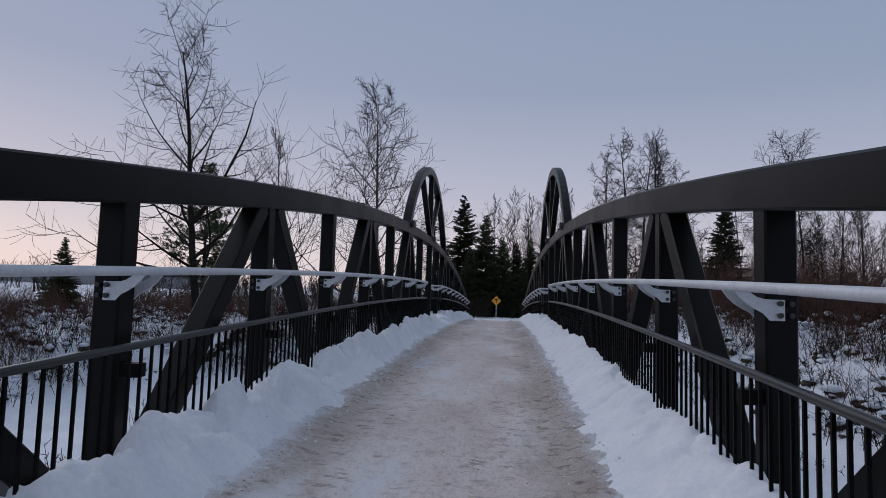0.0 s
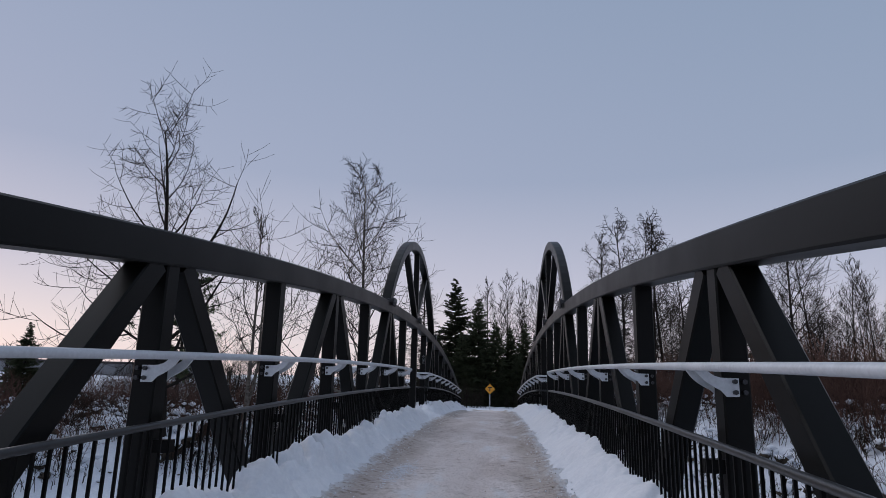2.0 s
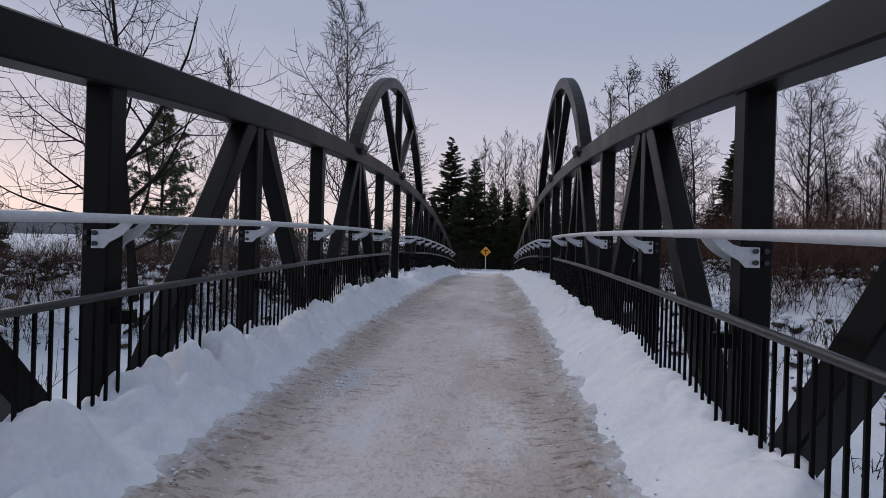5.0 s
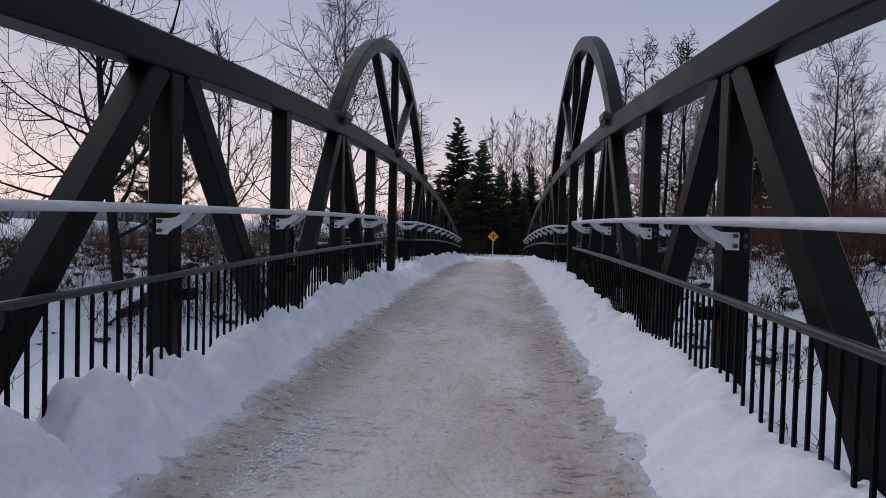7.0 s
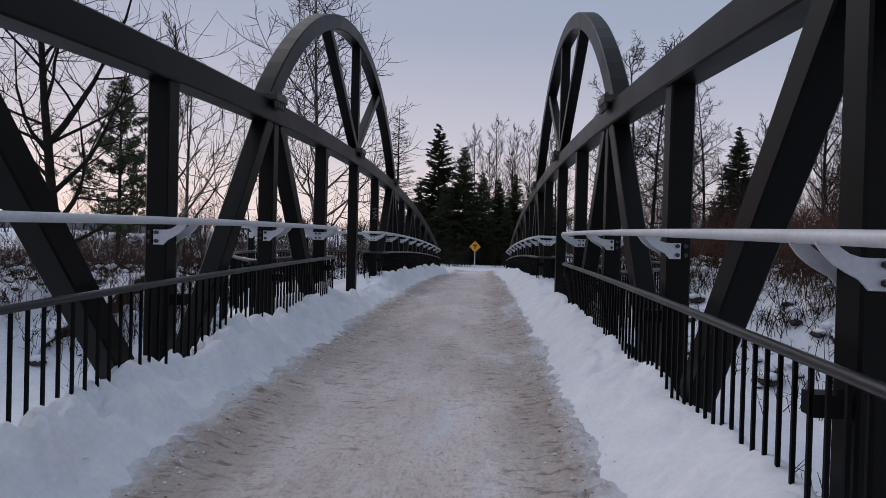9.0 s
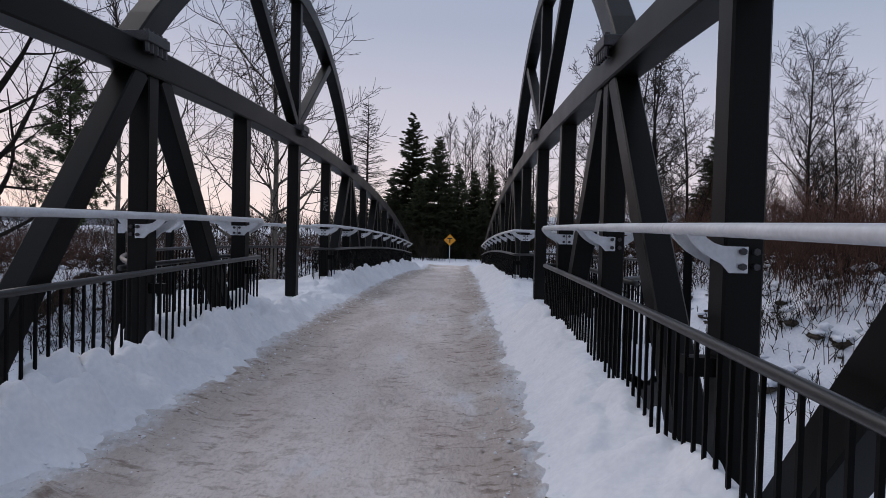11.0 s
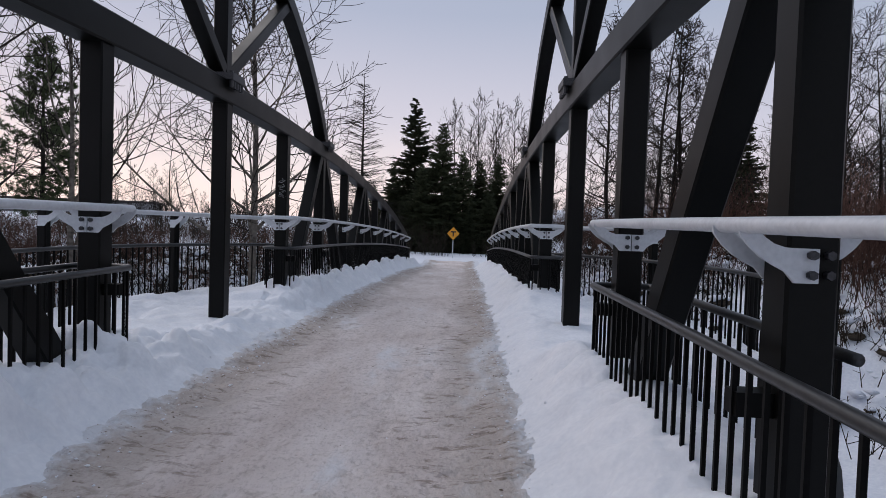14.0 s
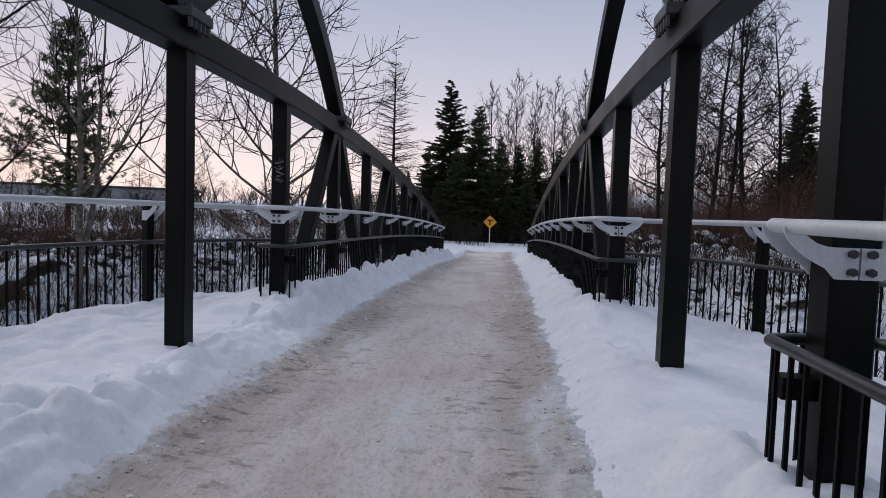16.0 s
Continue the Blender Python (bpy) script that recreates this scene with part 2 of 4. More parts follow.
def sweep_rect(path, ups, half_x, half_u, bevel):
    """A box section with small chamfers along a path in a plane x = const; ups: the section's upright at each point."""
    b = bevel
    prof = [(-half_x + b, -half_u), (half_x - b, -half_u), (half_x, -half_u + b), (half_x, half_u - b), (half_x - b, half_u), (-half_x + b, half_u), (-half_x, half_u - b), (-half_x, -half_u + b)]
    bm = bmesh.new()
    rings = []
    for c, u in zip(path, ups):
        rings.append([bm.verts.new(Vector(c) + Vector((px, 0, 0)) + Vector(u) * pu) for px, pu in prof])
    for a, c in zip(rings, rings[1:]):
        for i in range(8):
            bm.faces.new((a[i], a[(i + 1) % 8], c[(i + 1) % 8], c[i]))
    bm.faces.new(rings[0][::-1])
    bm.faces.new(rings[-1])
    bmesh.ops.recalc_face_normals(bm, faces=bm.faces[:])
    return bm


def bar(p, q, half_x, half_u, bevel=0.012):
    """A box-section member from p to q in a plane x = const."""
    d = (Vector(q) - Vector(p)).normalized()
    u = Vector((0, -d.z, d.y))
    return sweep_rect([p, q], [u, u], half_x, half_u, bevel)


def tube_rings(points, radius, n):
    """Verts and faces of a round tube through points; radius: one number or one a point."""
    P = [Vector(p) for p in points]
    verts, faces = [], []
    ref = Vector((0, 0, 1))
    for i, p in enumerate(P):
        d = (P[min(i + 1, len(P) - 1)] - P[max(i - 1, 0)]).normalized()
        a = d.cross(ref if abs(d.z) < 0.9 else Vector((1, 0, 0))).normalized()
        b = d.cross(a)
        r = radius[i] if isinstance(radius, (list, tuple)) else radius
        for k in range(n):
            t = 2 * math.pi * k / n
            verts.append(tuple(p + a * (r * math.cos(t)) + b * (r * math.sin(t))))
    for i in range(len(P) - 1):
        for k in range(n):
            faces.append((i * n + k, i * n + (k + 1) % n, (i + 1) * n + (k + 1) % n, (i + 1) * n + k))
    faces.append(tuple(range(n))[::-1])
    faces.append(tuple((len(P) - 1) * n + k for k in range(n)))
    return verts, faces


def tube(name, points, radius, mat, n=12):
    v, f = tube_rings(points, radius, n)
    return mesh_of(name, v, f, mat, True)


# ---- bridge trusses ----
S = 2.5                   # bay
X_T = 2.112               # truss plane
N_END = 9                 # bays from the middle to an end
C0, CC, CD = 2.861, 0.00407, 0.261   # underside of the top chord in the middle, its fall, its depth


def chord_low(y):
    return C0 - CC * y * y


# how far single posts stand from the even spacing
SHIFT = {-1: {-7: -0.08, -6: -0.06, -5: -0.075, -4: -0.045, -3: -0.04, 0: 0.03, 1: 0.02}, 1: {-5: 0.03, -4: 0.045, -3: 0.055, -2: 0.045, -1: 0.01, 0: -0.045, 1: 0.03}}


def post_y(side, k):
    return k * S + SHIFT[side].get(k, 0.0)


def truss(side):
    x = side * X_T
    t = thing("bridge_truss", "charcoal painted steel arched truss beside the bridge deck", "bridge truss", "trusses of the bridge", (0, -side * SKEW, 0))
    ys = np.linspace(-N_END * S - 0.12, N_END * S + 0.12, 61)
    path, ups = [], []
    for y in ys:
        sl = math.atan(-2 * CC * y)
        u = Vector((0, -math.sin(sl), math.cos(sl)))
        path.append(Vector((x, y, chord_low(y) + CD / 2)))
        ups.append(u)
    part("top_chord", sweep_rect(path, ups, 0.125, CD / 2, 0.015), STEEL, t)
    path = [Vector((x, y, camber(y) - 0.30)) for y in ys]
    part("bottom_chord", sweep_rect(path, [Vector((0, 0, 1))] * len(path), 0.125, 0.14, 0.015), STEEL, t)
    for k in range(-N_END, N_END + 1):
        y = post_y(side, k)
        part("post", bar((x, y, camber(y) - 0.17), (x, y, chord_low(y) + 0.01), 0.093, 0.09), STEEL, t)
        if k % 2 == 0 and k != 0:
            for s in (-1, 1):
                y2 = post_y(side, k + s)
                if abs(k + s) <= N_END:
                    part("diagonal", bar((x, y + s * 0.2, chord_low(y + s * 0.2) + 0.02), (x, y2 - s * 0.16, camber(y2) - 0.12), 0.098, 0.1), STEEL, t)
    # upper arch over the middle, on bolted bearings
    R, half = 6.88, 5.25
    zc = 5.51 - R - 0.125
    a0 = math.asin(half / R)
    path, ups = [], []
    for i in range(33):
        a = -a0 + 2 * a0 * i / 32
        u = Vector((0, math.sin(a), math.cos(a)))
        path.append(Vector((x, 0, zc)) + u * R)
        ups.append(u)
    part("upper_arch", sweep_rect(path, ups, 0.11, 0.125, 0.015), STEEL, t)
    zb = chord_low(0) + CD + 0.05
    for a in (-0.36, 0.0, 0.36):
        top = Vector((x, math.sin(a) * (R - 0.1), zc + math.cos(a) * (R - 0.1)))
        s = (a > 0) - (a < 0)
        part("strut", bar((x, s * 0.09, zb + abs(s) * 0.06), top, 0.085 - 0.002 * abs(s), 0.08), STEEL, t)
    for y in (-half + 0.1, 0.0, half - 0.1):
        sl = math.degrees(math.atan(-2 * CC * y))
        base = part("bearing", box_bm(-0.21, 0.21, -0.2, 0.2, -0.035, 0.055, 0.008), BOLT, t, "dark bolted bearing plate")
        base.matrix_local = pose(x, y, chord_low(y) + CD + 0.015, sl, 0, 0)
        for by in (-0.16, -0.08, 0.0, 0.08, 0.16):
            bm = bmesh.new()
            bmesh.ops.create_cone(bm, cap_ends=True, segments=6, radius1=0.024, radius2=0.024, depth=0.19)
            ob = part("bolt", bm, BOLT, base)
            ob.matrix_local = pose(-side * 0.175, by, -0.02)
    return t


for side in (-1, 1):
    truss(side)

deck = tagged(new("bridge_deck", bpy.data.meshes.new("bridge_deck")), "grey concrete bridge deck under the snow", "bridge deck", "", "structure")
bm = sweep_rect([Vector((0, y, camber(y) - 0.09)) for y in np.linspace(-23.4, 23.4, 40)], [Vector((0, 0, 1))] * 40, 1.98, 0.085, 0.01)
bm.to_mesh(deck.data)
bm.free()
deck.data.materials.append(CONC)

# ---- white handrails with their brackets ----
X_R, Z_R = X_T - 0.251, 1.54


def bracket_mesh():
    """A flat plate with a sickle arm up to the rail; the rail at x = 0.25, z = 0.13 from the plate's middle."""
    outer = [(-0.033, -0.075), (-0.033, 0.048), (0.04, 0.048), (0.085, 0.050), (0.125, 0.062), (0.155, 0.082), (0.180, 0.108), (0.202, 0.122)]
    inner = [(0.250, 0.122), (0.245, 0.092), (0.215, 0.052), (0.175, 0.016), (0.13, -0.012), (0.085, -0.035), (0.05, -0.075)]
    pts = outer + inner
    bm = bmesh.new()
    fr = [bm.verts.new((px, -0.007, pz)) for px, pz in pts]
    bk = [bm.verts.new((px, 0.007, pz)) for px, pz in pts]
    bm.faces.new(fr)
    bm.faces.new(bk[::-1])
    for i in range(len(pts)):
        j = (i + 1) % len(pts)
        bm.faces.new((fr[i], bk[i], bk[j], fr[j]))
    bmesh.ops.recalc_face_normals(bm, faces=bm.faces[:])
    bmesh.ops.triangulate(bm, faces=[f for f in bm.faces if len(f.verts) > 4])
    me = bpy.data.meshes.new("bracket")
    bm.to_mesh(me)
    bm.free()
    me.materials.append(GALV)
    return me


BRACKET = bracket_mesh()
bm = bmesh.new()
bmesh.ops.create_cone(bm, cap_ends=True, segments=6, radius1=0.017, radius2=0.015, depth=0.03)
for v in bm.verts:
    v.co = Vector((v.co.x, v.co.z, v.co.y))
BOLT_ME = bpy.data.meshes.new("bolt")
bm.to_mesh(BOLT_ME)
bm.free()
BOLT_ME.materials.append(BOLT)


def bracket(parent, x, y, z, toward, face):
    """A bracket on the post's face (-1: near, 1: far), its arm toward +x or -x."""
    b = part("bracket", BRACKET, GALV, parent, "pale galvanised bracket")
    b.matrix_local = Matrix.Translation((x, y, z)) @ Matrix.Diagonal((toward, 1, 1, 1))
    for dz in (-0.045, 0.025):
        o = part("bolt", BOLT_ME, BOLT, b, "dark bolt head")
        o.matrix_local = Matrix.Translation((-0.002, face * 0.02, dz))


def handrail(side, half):
    """The pale rail of one side, from an end of the bridge to the gap in the middle."""
    x = side * X_R
    t = thing("handrail", "pale grey round steel handrail bracketed to the truss posts", "handrail", "handrails of the bridge", (0, -side * SKEW, 0))
    y1 = N_END * S + 0.15
    pts = [(x, y * half, camber(y) + Z_R) for y in np.linspace(y1, 2.44, 30)]
    # the rail turns round the last post and runs back outside it to the lookout
    for a in range(0, 181, 15):
        pts.append((side * (X_T - 0.251 * math.cos(radians(a)) ), half * (2.42 - 0.06 * math.sin(radians(a)) ** 0.6), camber(2.3) + Z_R))
    for y in (3.2, 4.2, 4.95):
        pts.append((side * (X_T + 0.251), y * half, camber(y) + Z_R))
    part("rail", tube("rail", pts, 0.0295, GALV, 16), GALV, t)
    for e in (0,):
        bm = bmesh.new()
        bmesh.ops.create_uvsphere(bm, u_segments=12, v_segments=8, radius=0.0295, matrix=Matrix.Translation(pts[e]) @ Matrix.Diagonal((1, 0.5, 1, 1)))
        part("rail_cap", bm, GALV, t)
    for j in (7.2, 12.4, 17.6):
        y = j * half
        part("rail_joint", tube("rail_joint", [(x, y - 0.012, camber(y) + Z_R), (x, y + 0.012, camber(y) + Z_R)], 0.0301, GALV, 16), GALV, t)
    for k in range(1, N_END + 1):
        y = post_y(side, k * half)
        for face in (-1, 1):
            bracket(t, side * (X_T - 0.037 if k == 1 or (k == 2 and face == -half) else X_T - 0.025), y + face * 0.101, camber(y) + 1.415, -side, face)
            if k == 1 or (k == 2 and face == -half):
                bracket(t, side * (X_T + 0.037), y + face * 0.101, camber(y) + 1.415, side, face)
            else:
                for dz in (-0.045, 0.025):
                    o = part("bolt", BOLT_ME, BOLT, t, "dark bolt head")
                    o.location = (side * (X_T + 0.045), y + face * 0.106, camber(y) + 1.415 + dz)
    return t


for side in (-1, 1):
    for half in (-1, 1):
        handrail(side, half)

# ---- dark picket railings ----
X_P, Z_P = X_T - 0.23, 1.055
GAP = 0.125


def picket_mesh(h):
    bm = box_bm(-0.009, 0.009, -0.008, 0.008, 0, h)
    me = bpy.data.meshes.new("picket")
    bm.to_mesh(me)
    bm.free()
    me.materials.append(PICKET)
    return me


PICKET_ME = picket_mesh(0.93)


def fence_line(t, pts, top, picket_me, spacing, radius=0.026):
    """Top tube, lower bar and pickets along points at deck level."""
    P = [Vector(p) for p in pts]
    up = Vector((0, 0, top))
    part("top_rail", tube("top_rail", [p + up for p in P], radius, TUBE, 12), TUBE, t, "dark round top rail")
    part("bottom_rail", tube("bottom_rail", [p + Vector((0, 0, 0.10)) for p in P], 0.018, PICKET, 6), PICKET, t)
    left = 0.01
    for a, b in zip(P, P[1:]):
        d = (b - a).length
        while left <= d:
            o = part("picket", picket_me, PICKET, t)
            o.location = a + (b - a) * (left / d) + Vector((0, 0, 0.1))
            left += spacing
        left -= d


def picket_railing(side, half):
    t = thing("picket_railing", "black steel picket railing along the bridge, its foot in snow", "railing", "railings of the bridge", (0, -side * SKEW, 0))
    pts = [(side * X_P, y * half, camber(y)) for y in np.linspace(N_END * S + 0.1, 2.4, 28)]
    for a in range(30, 181, 30):
        pts.append((side * (X_T - 0.23 * math.cos(radians(a))), half * (2.40 - 0.05 * math.sin(radians(a)) ** 0.6), camber(2.3)))
    for y in (3.2, 4.2, 4.95):
        pts.append((side * (X_T + 0.23), y * half, camber(y)))
    fence_line(t, pts, Z_P, PICKET_ME, GAP)
    for k in range(1, N_END + 1):
        y = post_y(side, k * half)
        part("clip", box_bm(side * X_P, side * (X_P + 0.14), y - 0.05, y + 0.05, camber(y) + 0.84, camber(y) + 0.93), PICKET, t)
    return t


for side in (-1, 1):
    for half in (-1, 1):
        picket_railing(side, half)

# ---- lookouts on both sides of the middle ----
R_L = 7.0


def on_arc(side, y, r):
    """A point of the lookout's arc at y, on a circle of radius r about its centre."""
    return side * (math.sqrt(r * r - y * y) - 2.85)


def lookout(side):
    base = tagged(new("lookout_deck", bpy.data.meshes.new("lookout_deck")), "dark steel floor of the bridge's lookout under snow", "lookout deck", "", "structure")
    bm = bmesh.new()
    rim = [(on_arc(side, y, R_L + 0.02), y) for y in np.linspace(-4.85, 4.85, 25)]
    loop = [(side * 2.0, -4.85)] + rim + [(side * 2.0, 4.85)]
    top = [bm.verts.new((x, y, camber(y) - 0.02)) for x, y in loop]
    low = [bm.verts.new((x, y, camber(y) - 0.26)) for x, y in loop]
    bm.faces.new(top)
    bm.faces.new(low[::-1])
    for i in range(len(loop)):
        j = (i + 1) % len(loop)
        bm.faces.new((top[i], low[i], low[j], top[j]))
    bmesh.ops.recalc_face_normals(bm, faces=bm.faces[:])
    bm.to_mesh(base.data)
    bm.free()
    base.data.materials.append(STEEL)
    t = thing("lookout_railing", "black steel picket railing with a pale handrail round the lookout", "railing", "railings of the lookouts")
    ys = np.linspace(-4.75, 4.75, 41)
    fence_line(t, [(on_arc(side, y, R_L - 0.1), y, camber(y)) for y in ys], Z_P, PICKET_ME, GAP)
    part("handrail", tube("handrail", [(on_arc(side, y, R_L - 0.22), y, camber(y) + Z_R) for y in ys], 0.034, GALV, 12), GALV, t, "pale grey handrail")
    for y in (-2.4, -0.15, 2.33):
        x = on_arc(side, y, R_L)
        a = math.asin(y / R_L)
        p = part("post", bar((0, 0, -0.1), (0, 0, 1.58), 0.055, 0.055), STEEL, t, "slim dark post")
        p.matrix_local = pose(x, y, camber(y), 0, 0, math.degrees(a) * side)
        for face in (-1, 1):
            b = part("bracket", BRACKET, GALV, p, "pale galvanised bracket")
            b.matrix_local = Matrix.Translation((0, face * 0.062, 1.4)) @ Matrix.Diagonal((-side * 0.9, 1, 1, 1))
    for y in (-3.2, -1.1, 1.1, 3.2):
        part("outrigger", bar_x(side * 2.3, on_arc(side, y, R_L), y, camber(y) - 0.4), STEEL, t, "dark steel outrigger beam")


def bar_x(x0, x1, y, z):
    return box_bm(min(x0, x1), max(x0, x1), y - 0.07, y + 0.07, z - 0.1, z + 0.13, 0.008)


for side in (-1, 1):
    lookout(side)

# scratched paint marks on one post
marks = thing("graffiti", "pale scribbled paint marks on a bridge post", "graffiti")
rng = random.Random(3)
for i in range(4):
    z = 2.12 - i * 0.075
    pts = [(-2.07 + 0.055 * math.sin(j * 1.9 + i) + rng.uniform(-0.012, 0.012), 2.397, z + 0.03 * math.cos(j * 1.3 + i * 2) - 0.006 * j) for j in range(7)]
    part("stroke", tube("stroke", pts, 0.0014, GALV, 5), GALV, marks)


# ---- snow on the bridge ----
def fbm(x, y, s, o=3, seed=0.0):
    return noise.fractal(Vector((x * s + seed, y * s - seed, seed * 0.7)), 0.8, 2.0, o)


def edge(y, side):
    """Half-width of the trodden path."""
    return (1.27 if side < 0 else 1.27) + 0.10 * fbm(0, y, 0.5, 3, 5 + side) + 0.07 * fbm(0, y, 2.1, 3, 9 + side)


def smooth(a, b, v):
    k = min(max((v - a) / (b - a), 0), 1)
    return k * k * (3 - 2 * k)


def lumps(x, y, s, seed):
    d = noise.voronoi(Vector((x * s + seed, y * s, seed)))[0][0]
    return max(0.0, 0.75 - d) ** 0.7


STEPS = {}
rng = random.Random(31)
for lane, way in ((0.42, 1), (0.05, 1), (-0.45, -1), (0.75, -1)):
    y0 = -22.0
    foot = 1
    while y0 < 22:
        y0 += rng.uniform(0.55, 0.8)
        foot = -foot
        if rng.random() < 0.55:
            STEPS.setdefault(int(y0 // 0.5), []).append((lane + 0.09 * foot + rng.gauss(0, 0.06), y0, rng.gauss(0, 0.18), rng.uniform(0.008, 0.02)))


def prints(x, y):
    """Depth of the boot prints in the packed snow."""
    d = 0.0
    b = int(y // 0.5)
    for c in (b - 1, b, b + 1):
        for sx, sy, a, deep in STEPS.get(c, ()):
            p, q = x - sx, y - sy
            u, v = p * math.cos(a) + q * math.sin(a), q * math.cos(a) - p * math.sin(a)
            w = 0.062 if v > 0 else 0.05
            r2 = (u / w) ** 2 + (v / 0.145) ** 2
            if r2 < 1.9:
                d += deep * (1 - r2) if r2 < 1 else -deep * 0.35 * (1.9 - r2)
    return d


def blocks(x, y, s, seed):
    """Broken lumps of snow: each cell its own height, with creases between."""
    wx, wy = x * s + 0.35 * fbm(x, y, s * 0.9, 2, seed), y * s * 0.85
    dist, at = noise.voronoi(Vector((wx + seed, wy, seed * 1.7)))
    c = at[0]
    h = (math.sin(c.x * 12.9898 + c.y * 78.233 + c.z * 37.7) * 43758.5453) % 1.0
    return (0.25 + 0.75 * h) * math.sin(1.5708 * min(1.0, (dist[1] - dist[0]) / 0.5)) ** 0.7


def tread(x, y):
    """Short dents lying across the path, in worn patches mostly near the margins."""
    dented = smooth(0.0, 0.35, fbm(x * 1.6, y * 0.7, 1.0, 3, 91) + 0.45 * smooth(0.35, 1.0, abs(x + 0.05)) - 0.05)
    if dented <= 0:
        return 0.0
    d = noise.voronoi(Vector((x * 7.0 + 0.4 * fbm(x, y, 5, 2, 93), y * 15.0, 9.1)))[0][0]
    return dented * 0.017 * max(0.0, 1 - d / 0.42) ** 0.7


def path_z(x, y):
    rut = 0.012 * math.exp(-((x - 0.35 - 0.08 * fbm(0, y, 0.3, 2, 51)) / 0.10) ** 2) + 0.008 * math.exp(-((x + 0.5) / 0.14) ** 2)
    dent = max(0.0, 0.5 - noise.voronoi(Vector((x * 2.6, y * 1.9, 3.3)))[0][0]) * 0.028
    return camber(y) + 0.105 + 0.014 * fbm(x, y, 2.3, 4, 2) + 0.010 * fbm(x, y, 7, 3, 4) + 0.010 * blocks(x, y, 7, 61) * smooth(0.1, 0.5, fbm(x, y, 0.9, 2, 63) + 0.25) - rut - dent - prints(x, y) - tread(x, y) + smooth(0.85, 1.3, abs(x)) * (0.035 + 0.05 * lumps(x, y, 6, 41) + 0.02 * lumps(x, y, 14, 43))


def grid_sheet(name, xs, ys, height, mat):
    verts = [(x, y, height(x, y)) for y in ys for x in xs]
    n = len(xs)
    faces = [(j * n + i, j * n + i + 1, (j + 1) * n + i + 1, (j + 1) * n + i) for j in range(len(ys) - 1) for i in range(n - 1)]
    return mesh_of(name, verts, faces, mat, True)


ys_fine = np.arange(-24, 24.01, 0.05)
path_ob = tagged(new("path", grid_sheet("path", np.linspace(-1.6, 1.6, 99), np.arange(-23.9, 30.6, 0.026), path_z, PACKED)), "trodden grey-brown packed snow path over the bridge", "path", "", "structure")


def bank_z(side, u, y):
    """Height of the shovelled snow; u: distance outwards from the pickets, negative towards the path."""
    x = side * (X_P + u)
    e = X_P - edge(y, side)
    k = 0.22 * smooth(-e - 0.36, -e + 0.10, u) + 0.38 * smooth(-e - 0.18, -e + 0.36, u) + 0.4 * smooth(-e - 0.05, 0.0, u)
    top = (0.19 if side < 0 else 0.38) + 0.09 * fbm(0, y, 0.8, 3, 21 + side)
    big = (1.6 if side < 0 else 0.5) * (1 - 0.2 * smooth(-0.22, 0.02, u))
    lump = big * (0.14 * lumps(x, y, 1.8, 11 + side) + 0.17 * blocks(x, y, 2.3, 13) + 0.12 * lumps(x, y, 4.2, 17) + 0.05 * blocks(x, y, 5.5, 19)) + 0.004 * fbm(x, y, 20, 3, 15)
    opened = 1 - smooth(1.3, 2.3, abs(y))
    ridge = 0.72 + 0.28 * smooth(-0.5, 0.05, u)
    z = -0.035 + (1 - 0.22 * opened) * k * (top * (ridge * (1 - opened) + opened * 0.95) + k * lump * (1 - 0.3 * opened)) + 0.022 * k * lumps(x, y, 9, 23)
    return camber(y) + 0.09 + z


def snow_sheet(name, label, side, us, ys, height):
    ob = new(name, grid_sheet(name, us, ys, height, SNOW))
    for v in ob.data.vertices:
        v.co.x = side * (X_P + v.co.x)
    if side < 0:
        ob.data.flip_normals()
    return tagged(ob, label, "snow bank", "snow banks", "stuff")


for side in (-1, 1):
    def closed(u, y, side=side):
        fall = 0.0 if abs(y) < 5.0 else smooth(0.05, 0.2, u) * 0.5
        return bank_z(side, u, y) - fall
    snow_sheet("snow_bank", "lumpy bank of shovelled snow along the path", side, np.linspace(-1.25, 0.2, 52), np.arange(-24, 24.01, 0.033), closed)

    rim_y = np.arange(-4.9, 4.901, 0.05)
    verts, n = [], 46
    for y in rim_y:
        x0, x1 = X_P + 0.19, abs(on_arc(side, y, R_L - 0.03))
        for i in range(n):
            f = i / (n - 1)
            x = x0 + (x1 - x0) * f
            k = smooth(0.0, 0.9, x - x0)
            flat = camber(y) + 0.24 + 0.05 * fbm(x * side, y, 1.1, 3, 71) + 0.10 * lumps(x * side, y, 1.7, 73) + 0.07 * lumps(x * side, y, 4, 75) + 0.035 * lumps(x * side, y, 10, 77)
            z = bank_z(side, 0.19, y) * (1 - k) + flat * k
            z -= 0.32 * smooth(0.93, 1.0, f) + 0.3 * smooth(4.6, 4.9, abs(y))
            verts.append((side * x, y, z))
    faces = [(b * n + a, b * n + a + 1, (b + 1) * n + a + 1, (b + 1) * n + a) for b in range(len(rim_y) - 1) for a in range(n - 1)]
    ob = new("lookout_snow", mesh_of("lookout_snow", verts, faces if side > 0 else [q[::-1] for q in faces], SNOW, True))
    tagged(ob, "soft untrodden snow on the lookout floor", "snow", "", "stuff")

